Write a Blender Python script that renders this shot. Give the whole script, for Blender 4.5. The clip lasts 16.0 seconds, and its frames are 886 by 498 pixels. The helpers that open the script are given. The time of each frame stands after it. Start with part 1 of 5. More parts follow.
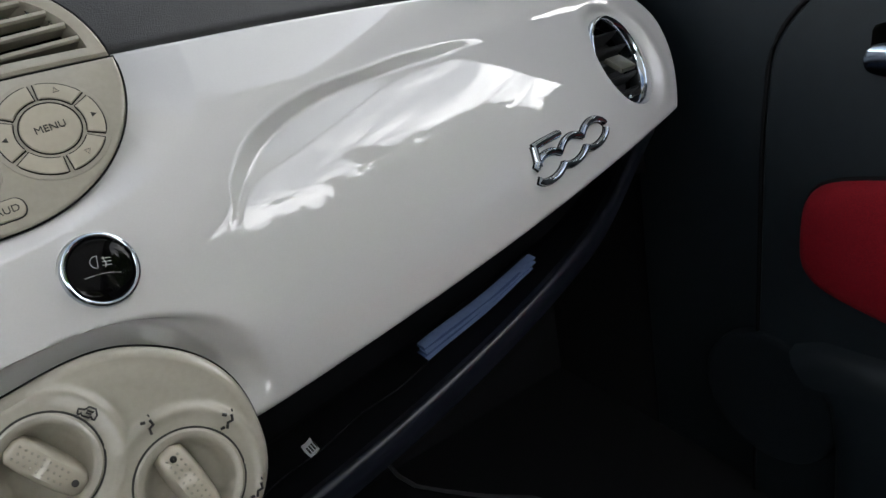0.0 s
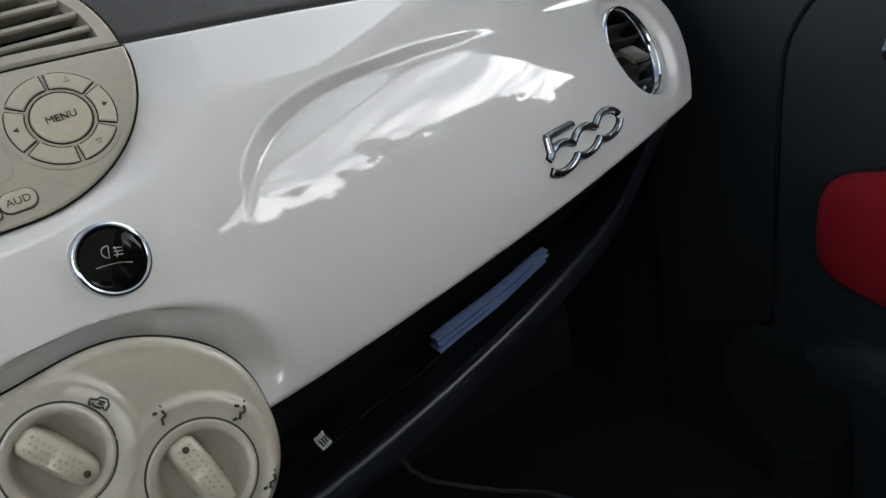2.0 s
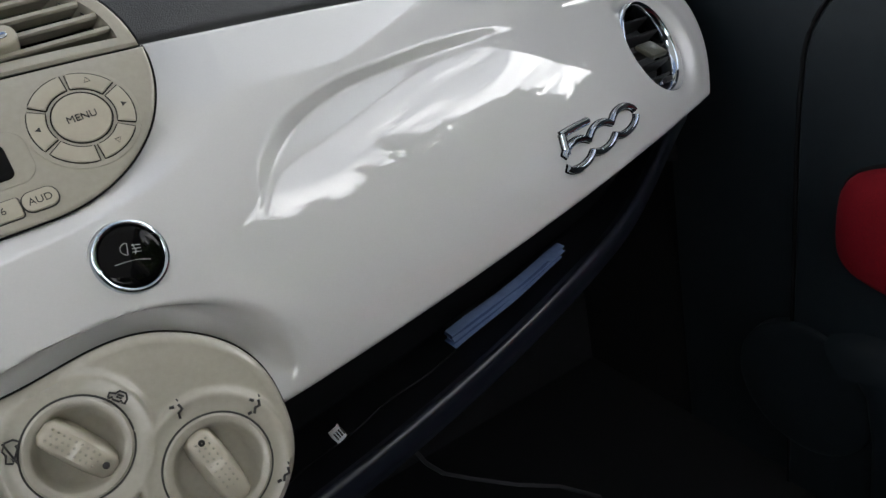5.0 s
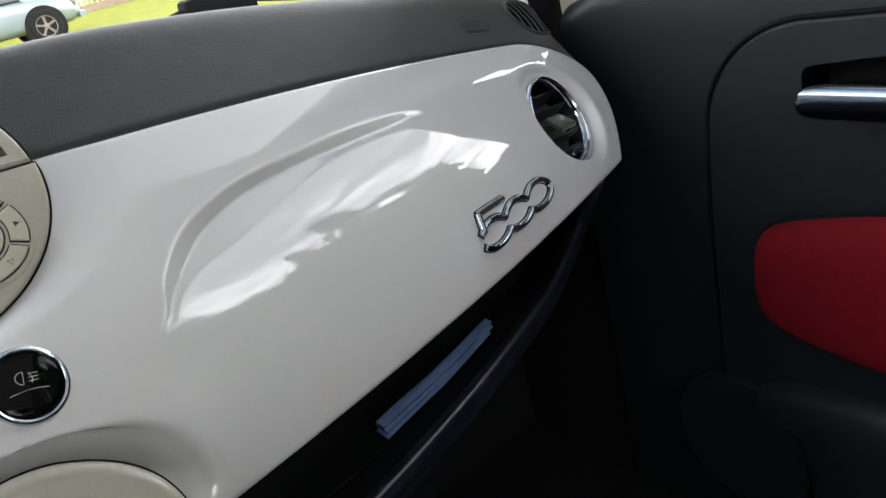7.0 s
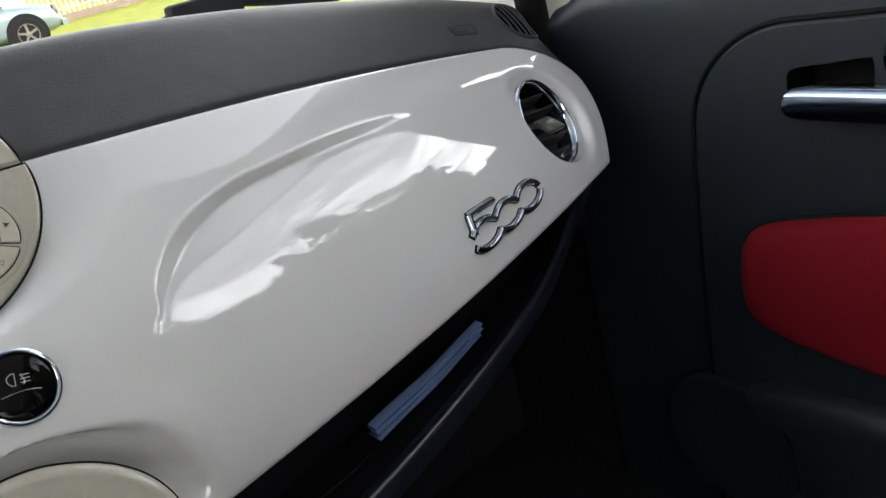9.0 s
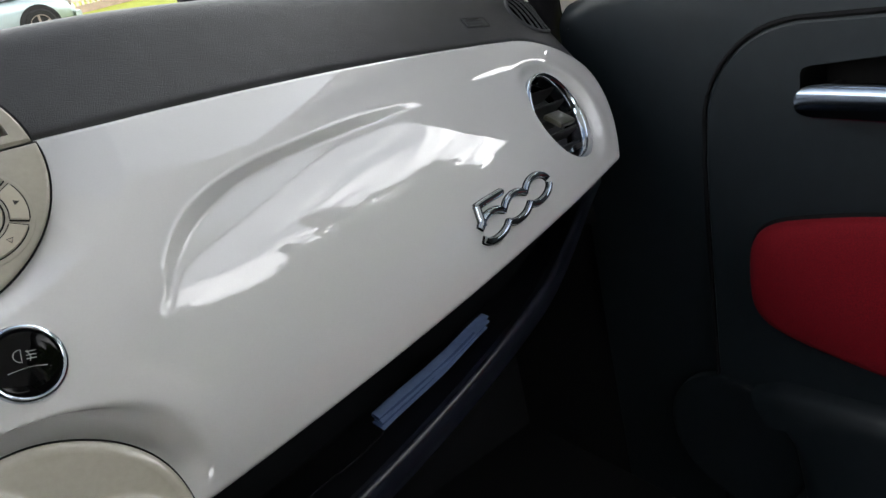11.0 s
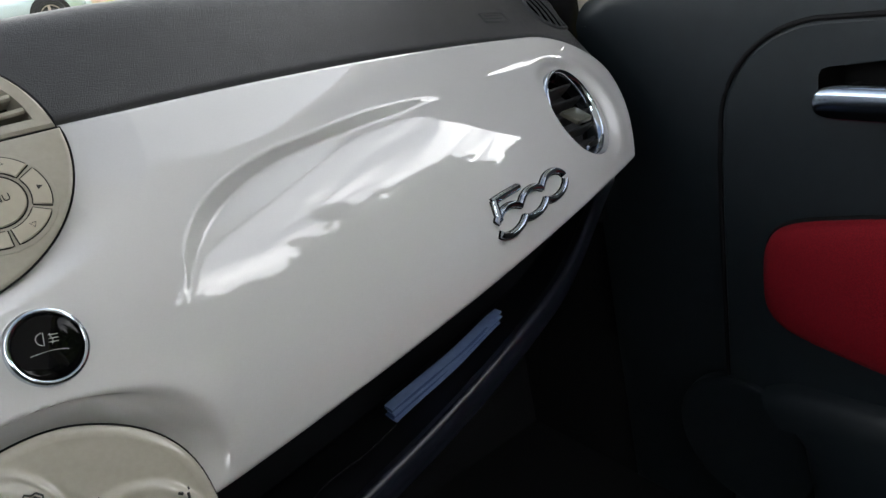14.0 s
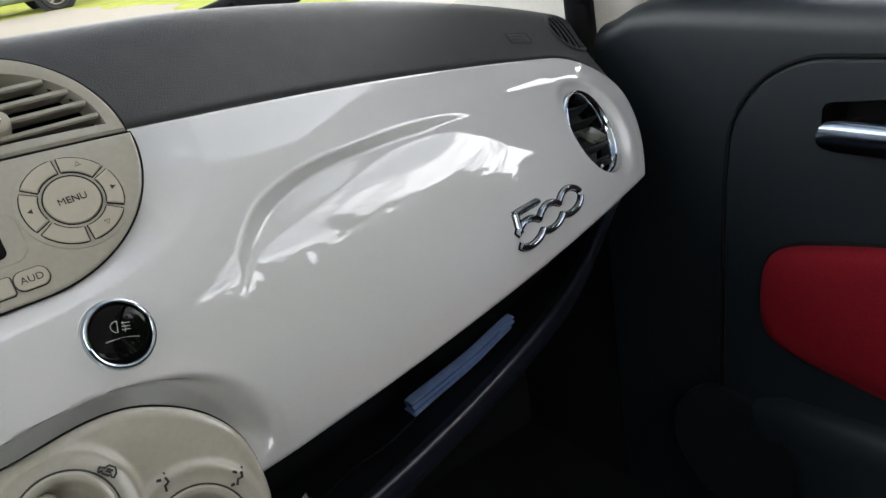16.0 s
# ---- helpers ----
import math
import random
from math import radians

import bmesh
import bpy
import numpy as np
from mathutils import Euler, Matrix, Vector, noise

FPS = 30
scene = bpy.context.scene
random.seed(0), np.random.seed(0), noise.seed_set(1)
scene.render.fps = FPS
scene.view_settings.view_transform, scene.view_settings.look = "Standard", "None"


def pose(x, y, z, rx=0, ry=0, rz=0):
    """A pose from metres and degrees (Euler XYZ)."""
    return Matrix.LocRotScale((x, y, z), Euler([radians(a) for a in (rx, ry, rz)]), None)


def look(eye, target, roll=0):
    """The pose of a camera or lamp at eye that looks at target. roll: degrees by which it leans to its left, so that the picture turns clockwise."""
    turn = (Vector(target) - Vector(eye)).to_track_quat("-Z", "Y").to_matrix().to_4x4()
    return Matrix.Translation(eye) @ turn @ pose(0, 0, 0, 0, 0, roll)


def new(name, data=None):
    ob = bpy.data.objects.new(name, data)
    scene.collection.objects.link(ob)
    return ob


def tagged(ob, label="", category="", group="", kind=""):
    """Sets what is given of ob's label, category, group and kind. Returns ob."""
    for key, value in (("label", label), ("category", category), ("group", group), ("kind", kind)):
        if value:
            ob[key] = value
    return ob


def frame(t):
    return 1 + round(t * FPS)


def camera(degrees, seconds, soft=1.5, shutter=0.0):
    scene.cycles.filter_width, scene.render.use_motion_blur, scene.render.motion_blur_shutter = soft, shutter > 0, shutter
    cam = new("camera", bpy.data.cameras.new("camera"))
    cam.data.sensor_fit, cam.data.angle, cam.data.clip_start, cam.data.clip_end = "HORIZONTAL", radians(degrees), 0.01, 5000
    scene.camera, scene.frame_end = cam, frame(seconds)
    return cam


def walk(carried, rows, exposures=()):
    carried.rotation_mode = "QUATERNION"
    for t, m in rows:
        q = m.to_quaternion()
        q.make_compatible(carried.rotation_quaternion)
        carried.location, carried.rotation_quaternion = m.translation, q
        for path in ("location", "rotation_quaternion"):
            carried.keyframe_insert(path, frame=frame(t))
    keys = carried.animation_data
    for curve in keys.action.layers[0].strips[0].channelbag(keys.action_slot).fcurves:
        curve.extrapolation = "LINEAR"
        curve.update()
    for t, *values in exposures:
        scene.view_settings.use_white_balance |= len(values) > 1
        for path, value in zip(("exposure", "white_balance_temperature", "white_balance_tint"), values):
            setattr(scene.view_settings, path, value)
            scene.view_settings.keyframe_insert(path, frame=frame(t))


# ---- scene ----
E = 1.05            # height of the first eye over the road
cam = camera(57.0, 16.0, soft=1.5)
PATH = [
    (0, 0, -0, 1.05, 63.046, 9.558, -35.773),
    (0.5, 0.0007, 0.0001, 1.0486, 63.086, 9.675, -35.537),
    (1, 0.0027, -0.0003, 1.0479, 63.006, 9.69, -35.437),
    (1.5, 0.0039, 0.0006, 1.0432, 63.047, 10.104, -35.366),
    (2, -0.001, 0.0037, 1.044, 63.011, 9.99, -35.189),
    (2.5, 0.0013, 0.003, 1.0423, 63.044, 10.279, -34.944),
    (3, -0.0015, 0.0036, 1.0455, 63.009, 10.242, -34.743),
    (3.5, -0.0025, 0.002, 1.0485, 62.995, 10.322, -34.371),
    (5.8, 0.0052, -0.0036, 1.0465, 62.649, 10.622, -33.55),
    (6, 0.0048, 0.0019, 1.0422, 62.902, 10.636, -34.243),
    (6.4, 0.0071, 0.0009, 1.0506, 62.725, 11.309, -35.059),
    (6.5, 0.0076, 0.0007, 1.0527, 63.764, 10.818, -35.108),
    (6.7, 0.0192, -0.0015, 1.0556, 65.1733, 12.1006, -37.7883),
    (7, 0.0257, -0.0028, 1.0573, 65.966, 12.822, -39.296),
    (7.5, 0.026, -0.0027, 1.0572, 66.218, 13.067, -40.495),
    (8, 0.0265, -0.0035, 1.0539, 66.352, 13.111, -40.567),
    (8.5, 0.0222, -0.0024, 1.0564, 66.159, 12.882, -40.633),
    (9, 0.0202, -0.0022, 1.0546, 66.251, 12.742, -40.377),
    (9.5, 0.0179, -0.0026, 1.052, 66.351, 12.541, -40.001),
    (10, 0.018, -0.0042, 1.0509, 66.352, 12.406, -39.713),
    (12.5, 0.0129, 0.001, 1.0459, 66.415, 10.968, -39.199),
    (13, 0.0088, -0.0003, 1.0509, 66.402, 11.014, -38.941),
    (13.5, 0.0105, -0.0004, 1.0488, 66.386, 11.046, -38.606),
    (14, 0.0095, 0.0023, 1.0477, 66.362, 10.93, -38.688),
    (14.5, 0.004, 0.0045, 1.046, 66.354, 10.517, -38.644),
    (15, 0.0052, 0.0029, 1.0453, 66.343, 9.709, -38.336),
    (15.5, 0.0042, 0.0071, 1.0439, 66.212, 9.151, -39.028),
    (15.8, -0.005, 0.0018, 1.0527, 66.2193, 8.8864, -38.7907),
    (16, -0.0298, -0.0127, 1.0766, 66.239, 8.171, -38.149),
]

walk(cam, [(t, pose(x, y, z, rx, ry, rz)) for t, x, y, z, rx, ry, rz in PATH])

# ---- light: a bright sky with broken cloud, sun high behind the car ----
SUN_EL, SUN_AZ = 52.0, 188.0
world = bpy.data.worlds.new("sky")
scene.world = world
world.use_nodes = True
wn, wl = world.node_tree.nodes, world.node_tree.links
wn.clear()
w_out = wn.new("ShaderNodeOutputWorld")
w_bg = wn.new("ShaderNodeBackground")
w_bg.inputs["Strength"].default_value = 0.15
w_sky = wn.new("ShaderNodeTexSky")
w_sky.sky_type, w_sky.sun_disc = "NISHITA", False
w_sky.sun_elevation, w_sky.sun_rotation = radians(SUN_EL), radians(SUN_AZ)
w_co = wn.new("ShaderNodeTexCoord")
w_map = wn.new("ShaderNodeMapping")
w_map.inputs["Location"].default_value = (0.3, 0.0, 0.0)
w_map.inputs["Scale"].default_value = (1.0, 1.0, 4.2)
w_noise = wn.new("ShaderNodeTexNoise")
w_noise.inputs["Scale"].default_value = 8.5
w_noise.inputs["Detail"].default_value = 9.0
w_noise.inputs["Roughness"].default_value = 0.62
w_noise.inputs["Distortion"].default_value = 0.6
w_sep = wn.new("ShaderNodeSeparateXYZ")
w_low = wn.new("ShaderNodeMapRange")          # cloud thickens lower in the sky
w_low.inputs["From Min"].default_value, w_low.inputs["From Max"].default_value = 0.50, 0.72
w_low.inputs["To Min"].default_value, w_low.inputs["To Max"].default_value = 0.22, -0.16
w_add = wn.new("ShaderNodeMath")
w_ramp = wn.new("ShaderNodeValToRGB")
w_ramp.color_ramp.elements[0].position, w_ramp.color_ramp.elements[1].position = 0.44, 0.84
w_veil = wn.new("ShaderNodeMapRange")         # a veil of haze, thinner overhead
w_veil.inputs["From Min"].default_value, w_veil.inputs["From Max"].default_value = 0.72, 0.95
w_veil.inputs["To Min"].default_value, w_veil.inputs["To Max"].default_value = 0.22, 0.015
w_most = wn.new("ShaderNodeMath")
w_most.operation = "MAXIMUM"
w_mix = wn.new("ShaderNodeMixRGB")
w_mix.inputs[2].default_value = (102.0, 102.0, 103.0, 1)
wl.new(w_co.outputs["Generated"], w_map.inputs[0])
wl.new(w_map.outputs[0], w_noise.inputs["Vector"])
wl.new(w_co.outputs["Generated"], w_sep.inputs[0])
wl.new(w_sep.outputs["Z"], w_low.inputs["Value"])
wl.new(w_noise.outputs[0], w_add.inputs[0])
wl.new(w_low.outputs[0], w_add.inputs[1])
wl.new(w_add.outputs[0], w_ramp.inputs[0])
wl.new(w_sep.outputs["Z"], w_veil.inputs["Value"])
wl.new(w_ramp.outputs[0], w_most.inputs[0])
wl.new(w_veil.outputs[0], w_most.inputs[1])
wl.new(w_most.outputs[0], w_mix.inputs[0])
w_deep = wn.new("ShaderNodeMixRGB")           # clear air between the clouds
w_deep.blend_type = "MULTIPLY"
w_deep.inputs[0].default_value, w_deep.inputs[2].default_value = 1.0, (1.30, 1.38, 1.52, 1)
wl.new(w_sky.outputs[0], w_deep.inputs[1])
wl.new(w_deep.outputs[0], w_mix.inputs[1])
wl.new(w_mix.outputs[0], w_bg.inputs[0])
wl.new(w_bg.outputs[0], w_out.inputs[0])
sun_data = bpy.data.lights.new("sun", "SUN")
sun_data.energy, sun_data.angle, sun_data.color = 3.2, radians(0.6), (1.0, 0.94, 0.85)
sun = new("sun", sun_data)
sun.matrix_world = look((0, 0, 30), Vector((0, 0, 30)) - Vector((math.sin(radians(SUN_AZ)) * math.cos(radians(SUN_EL)), math.cos(radians(SUN_AZ)) * math.cos(radians(SUN_EL)), math.sin(radians(SUN_EL)))))
scene.view_settings.exposure = -0.57


# ---- materials ----
def material(name, color, rough=0.5, metal=0.0, coat=0.0, vary=0.06, scale=30.0, bump=0.0, bump_scale=400.0, spec=0.5, rough_vary=0.0, stretch=(1, 1, 1), blotch=0.0, blotch_scale=3.0, color2=None, sheen=0.0):
    """A surface with grain of its own: colour varied at two scales, roughness and relief by noise in object space."""
    m = bpy.data.materials.new(name)
    m.use_nodes = True
    n, l = m.node_tree.nodes, m.node_tree.links
    b = n["Principled BSDF"]
    b.inputs["Roughness"].default_value, b.inputs["Metallic"].default_value = rough, metal
    b.inputs["Specular IOR Level"].default_value = spec
    b.inputs["Coat Weight"].default_value, b.inputs["Coat Roughness"].default_value = coat, 0.012
    b.inputs["Coat IOR"].default_value = 1.75
    b.inputs["Sheen Weight"].default_value = sheen
    co = n.new("ShaderNodeTexCoord")
    mp = n.new("ShaderNodeMapping")
    mp.inputs["Scale"].default_value = stretch
    l.new(co.outputs["Object"], mp.inputs[0])
    fine = n.new("ShaderNodeTexNoise")
    fine.inputs["Scale"].default_value, fine.inputs["Detail"].default_value = scale, 6.0
    l.new(mp.outputs[0], fine.inputs["Vector"])
    broad = n.new("ShaderNodeTexNoise")
    broad.inputs["Scale"].default_value, broad.inputs["Detail"].default_value = blotch_scale, 3.0
    l.new(mp.outputs[0], broad.inputs["Vector"])
    ramp = n.new("ShaderNodeValToRGB")
    lo = [max(0.0, c * (1 - vary)) for c in color]
    hi = [min(1.0, c * (1 + vary)) for c in (color2 or color)]
    ramp.color_ramp.elements[0].color, ramp.color_ramp.elements[1].color = (*lo, 1), (*hi, 1)
    ramp.color_ramp.elements[0].position, ramp.color_ramp.elements[1].position = 0.35, 0.65
    l.new(fine.outputs[0], ramp.inputs[0])
    mix = n.new("ShaderNodeMixRGB")
    mix.blend_type = "MULTIPLY"
    mix.inputs[0].default_value = blotch
    l.new(ramp.outputs[0], mix.inputs[1])
    l.new(broad.outputs[0], mix.inputs[2])
    l.new(mix.outputs[0], b.inputs["Base Color"])
    if rough_vary:
        mr = n.new("ShaderNodeMapRange")
        mr.inputs["To Min"].default_value, mr.inputs["To Max"].default_value = max(0.0, rough - rough_vary), min(1.0, rough + rough_vary)
        l.new(broad.outputs[0], mr.inputs["Value"])
        l.new(mr.outputs[0], b.inputs["Roughness"])
    if bump:
        bn = n.new("ShaderNodeTexNoise")
        bn.inputs["Scale"].default_value, bn.inputs["Detail"].default_value = bump_scale, 4.0
        l.new(mp.outputs[0], bn.inputs["Vector"])
        bp = n.new("ShaderNodeBump")
        bp.inputs["Strength"].default_value, bp.inputs["Distance"].default_value = bump, 0.001
        l.new(bn.outputs[0], bp.inputs["Height"])
        l.new(bp.outputs[0], b.inputs["Normal"])
    return m


def leather_grain(name, color, rough=0.5, cell=420.0, depth=0.5):
    """Soft-touch plastic with a pebbled skin of small rounded cells."""
    m = material(name, color, rough, vary=0.1, scale=60, spec=0.4, blotch=0.12, blotch_scale=5)
    n, l = m.node_tree.nodes, m.node_tree.links
    co = n.new("ShaderNodeTexCoord")
    v = n.new("ShaderNodeTexVoronoi")
    v.feature = "SMOOTH_F1"
    v.inputs["Scale"].default_value = cell
    l.new(co.outputs["Object"], v.inputs["Vector"])
    bp = n.new("ShaderNodeBump")
    bp.inputs["Strength"].default_value, bp.inputs["Distance"].default_value = depth, 0.0012
    bp.invert = True
    l.new(v.outputs["Distance"], bp.inputs["Height"])
    l.new(bp.outputs[0], n["Principled BSDF"].inputs["Normal"])
    return m


def glass(name, tint=(0.95, 0.955, 0.95)):
    m = bpy.data.materials.new(name)
    m.use_nodes = True
    n, l = m.node_tree.nodes, m.node_tree.links
    n.clear()
    out = n.new("ShaderNodeOutputMaterial")
    mixs = n.new("ShaderNodeMixShader")
    lw = n.new("ShaderNodeLayerWeight")
    lw.inputs["Blend"].default_value = 0.5
    pw = n.new("ShaderNodeMath")
    pw.operation = "POWER"
    pw.inputs[1].default_value = 5.0
    fr = n.new("ShaderNodeMath")
    fr.operation = "MULTIPLY_ADD"
    fr.inputs[1].default_value, fr.inputs[2].default_value = 0.9, 0.06
    l.new(lw.outputs["Facing"], pw.inputs[0])
    l.new(pw.outputs[0], fr.inputs[0])
    tr = n.new("ShaderNodeBsdfTransparent")
    tr.inputs[0].default_value = (*tint, 1)
    gl = n.new("ShaderNodeBsdfGlossy")
    gl.inputs["Roughness"].default_value = 0.0
    l.new(fr.outputs[0], mixs.inputs[0])
    l.new(tr.outputs[0], mixs.inputs[1])
    l.new(gl.outputs[0], mixs.inputs[2])
    l.new(mixs.outputs[0], out.inputs[0])
    return m


M_WHITE = material("pearl_white_paint", (0.583, 0.578, 0.58), 0.6, coat=1.0, vary=0.012, scale=900, blotch=0.03, blotch_scale=2.5, spec=0.15)
M_IVORY = material("warm_ivory_plastic", (0.360, 0.334, 0.282), 0.20, vary=0.03, scale=300, bump=0.05, bump_scale=1600, spec=0.65, blotch=0.06, blotch_scale=20)
M_IVORY_GLOSS = material("ivory_key_plastic", (0.405, 0.37, 0.302), 0.18, vary=0.02, scale=300, spec=0.5)
M_PAD = leather_grain("charcoal_pebbled_dash_skin", (0.033, 0.034, 0.038), 0.50, cell=1500.0, depth=0.34)
M_DARK = material("matte_black_plastic", (0.018, 0.019, 0.022), 0.55, vary=0.15, scale=80, bump=0.15, bump_scale=900, spec=0.35)
M_SHELF = material("satin_black_shelf_plastic", (0.010, 0.012, 0.020), 0.3, vary=0.15, scale=60, bump=0.06, bump_scale=700, spec=0.5)
# darker, duller copy of the shelf plastic, for inside the tray
M_TRAY = material("darker_tray_plastic", (0.006, 0.0065, 0.009), 0.45, vary=0.15, scale=60, bump=0.08, bump_scale=700, spec=0.35)
M_DOOR = leather_grain("dark_grey_door_plastic", (0.0084, 0.0128, 0.0168), 0.5, cell=1400.0, depth=0.12)
M_SEAM = material("black_rubber_seam", (0.005, 0.005, 0.006), 0.8, vary=0.1, spec=0.12)
M_PULL = material("satin_chrome", (0.25, 0.305, 0.385), 0.15, metal=1.0, vary=0.04, scale=200, rough_vary=0.03)
# near-black that puts the grip hollow's shade into its colour
M_GRIP_SHADE = material("grip_shade_black", (0.005, 0.005, 0.005), 0.6, vary=0.2, scale=60, spec=0.2)
M_CHROME = material("polished_chrome", (0.50, 0.545, 0.60), 0.07, metal=1.0, vary=0.02, scale=200)
M_GLOSSBLACK = material("gloss_black_lens", (0.002, 0.002, 0.0025), 0.04, vary=0.05, spec=0.15)
M_RED = material("red_woven_fabric", (0.15, 0.0035, 0.009), 0.8, vary=0.2, scale=900, bump=0.5, bump_scale=1500, spec=0.15)
M_PRINT = material("dark_printed_ink", (0.014, 0.013, 0.012), 0.5, vary=0.05)
M_GREYPRINT = material("pale_grey_printed_ink", (0.45, 0.45, 0.44), 0.5, vary=0.05)
# dull black standing for the shade deep inside the vents
M_VENT_SHADE = material("vent_shade_black", (0.002, 0.002, 0.002), 0.9, vary=0.1, spec=0.0)
M_SLAT = material("dark_vent_slat_plastic", (0.020, 0.020, 0.021), 0.4, vary=0.1, scale=100, spec=0.5)
M_TAB = material("olive_grey_vent_tab", (0.052, 0.052, 0.038), 0.3, vary=0.06, scale=120, spec=0.5)
M_PAPER = material("pale_blue_paper", (0.055, 0.095, 0.22), 0.7, vary=0.08, scale=120, stretch=(1, 1, 1))
M_PAPER_PALE = material("white_blue_paper", (0.13, 0.19, 0.35), 0.7, vary=0.08, scale=120)
M_TAG = material("white_paper_tag", (0.72, 0.75, 0.8), 0.6, vary=0.05)
M_CARPET = material("black_carpet", (0.012, 0.0125, 0.014), 0.95, vary=0.4, scale=900, bump=0.6, bump_scale=1200, spec=0.1)
M_LINER = material("light_grey_headliner", (0.50, 0.50, 0.49), 0.85, vary=0.05, scale=500, bump=0.2, bump_scale=900, spec=0.2)
M_PILLAR = material("pale_grey_pillar_trim", (0.60, 0.585, 0.54), 0.55, vary=0.03, scale=200, bump=0.08, bump_scale=900)
# mid grey picked for the light it throws back into the cabin
M_BOUNCE = material("mid_grey_bounce_cloth", (0.30, 0.29, 0.27), 0.9, vary=0.08, scale=300, bump=0.3, bump_scale=700, spec=0.2)
M_GLASS = glass("clear_window_glass")
M_SHIELD = glass("windscreen_glass", (0.84, 0.86, 0.84))


# ---- builders ----
def mesh_object(name, bm, mat, smooth=True, angle=40):
    me = bpy.data.meshes.new(name)
    bmesh.ops.recalc_face_normals(bm, faces=bm.faces)
    for f in bm.faces:
        f.smooth = smooth
    if smooth:
        lim = radians(angle)
        for e in bm.edges:
            e.smooth = len(e.link_faces) == 2 and e.calc_face_angle(0) < lim
    bm.to_mesh(me)
    bm.free()
    me.materials.append(mat)
    return new(name, me)


def part(name, bm, mat, parent, label="", smooth=True, angle=40):
    ob = mesh_object(name, bm, mat, smooth, angle)
    ob.parent = parent
    if label:
        tagged(ob, label)
    return ob


def thing(name, label, category, at=(0, 0, 0), group="", kind=""):
    ob = new(name)
    ob.location = at
    ob.empty_display_size = 0.02
    return tagged(ob, label, category, group, kind)


def solid(name, bm, mat, label, category="", group="", kind="", smooth=True, angle=40):
    return tagged(mesh_object(name, bm, mat, smooth, angle), label, category, group, kind)


def grid(bm, rows, close_u=False, close_v=False):
    """Quads over rows of points."""
    vs = [[bm.verts.new(p) for p in r] for r in rows]
    nr, nc = len(vs), len(vs[0])
    for i in range(nr if close_v else nr - 1):
        for j in range(nc if close_u else nc - 1):
            a, b, c, d = vs[i][j], vs[i][(j + 1) % nc], vs[(i + 1) % nr][(j + 1) % nc], vs[(i + 1) % nr][j]
            bm.faces.new((a, b, c, d))
    return vs


def cap(bm, ring):
    bm.faces.new(ring)


def tube(bm, pts, r, n=10, closed=False, flat=1.0, normal=None, ends=True):
    """A swept round bar; flat squeezes it along normal."""
    pts = [Vector(p) for p in pts]
    rings = []
    for i, p in enumerate(pts):
        a = pts[(i - 1) % len(pts)] if (closed or i) else p
        b = pts[(i + 1) % len(pts)] if (closed or i < len(pts) - 1) else p
        d = (b - a).normalized()
        up = Vector(normal) if normal is not None else (Vector((0, 0, 1)) if abs(d.z) < 0.9 else Vector((1, 0, 0)))
        s = d.cross(up).normalized()
        u = s.cross(d).normalized()
        rr = r(i / max(1, len(pts) - 1)) if callable(r) else r
        rings.append([p + s * rr * math.cos(2 * math.pi * k / n) + u * rr * flat * math.sin(2 * math.pi * k / n) for k in range(n)])
    vs = grid(bm, rings, close_u=True, close_v=closed)
    if ends and not closed:
        cap(bm, vs[0])
        cap(bm, vs[-1])


def revolve(bm, profile, m=None, n=40, flat_end=True):
    """A turned form: profile of (radius, height), about the local z of m."""
    m = m or Matrix()
    rings = [[m @ Vector((max(r, 1e-5) * math.cos(2 * math.pi * k / n), max(r, 1e-5) * math.sin(2 * math.pi * k / n), h)) for k in range(n)] for r, h in profile]
    vs = grid(bm, rings, close_u=True)
    if flat_end:
        cap(bm, vs[-1])


def inset(outline, d):
    """The outline moved inwards by d (outline runs anticlockwise)."""
    out = []
    n = len(outline)
    for i in range(n):
        a, p, b = Vector(outline[i - 1]), Vector(outline[i]), Vector(outline[(i + 1) % n])
        t = (b - a)
        if t.length < 1e-9:
            out.append(tuple(p))
            continue
        t.normalize()
        out.append((p.x - t.y * d, p.y + t.x * d))
    return out


def plate(bm, outline, m, depth, edge=0.001, steps=3, bulge=0.0, back=False):
    """A plate of the given outline (x, y in the frame m), its face at height 0, with a rounded edge and the sides going down by depth."""
    rings = [[m @ Vector((x, y, -depth)) for x, y in outline]]
    for k in range(steps + 1):
        a = math.pi / 2 * k / steps
        rings.append([m @ Vector((x, y, -edge * (1 - math.sin(a)))) for x, y in inset(outline, edge * (1 - math.cos(a)))])
    vs = grid(bm, rings, close_u=True)
    f = bm.faces.new(vs[-1])
    if bulge:
        c = sum((v.co for v in vs[-1]), Vector()) / len(vs[-1]) + m.to_3x3() @ Vector((0, 0, bulge))
        bmesh.ops.poke(bm, faces=[f])
        bm.verts.ensure_lookup_table()
        bm.verts[-1].co = c
    if back:
        cap(bm, vs[0])


def rounded(w, h, r, n=6, cx=0.0, cy=0.0):
    """Anticlockwise outline of a rounded rectangle."""
    pts = []
    for sx, sy, a0 in ((1, 1, 0), (-1, 1, 90), (-1, -1, 180), (1, -1, 270)):
        for k in range(n + 1):
            a = radians(a0 + 90 * k / n)
            pts.append((cx + sx * (w / 2 - r) + r * math.cos(a), cy + sy * (h / 2 - r) + r * math.sin(a)))
    return pts


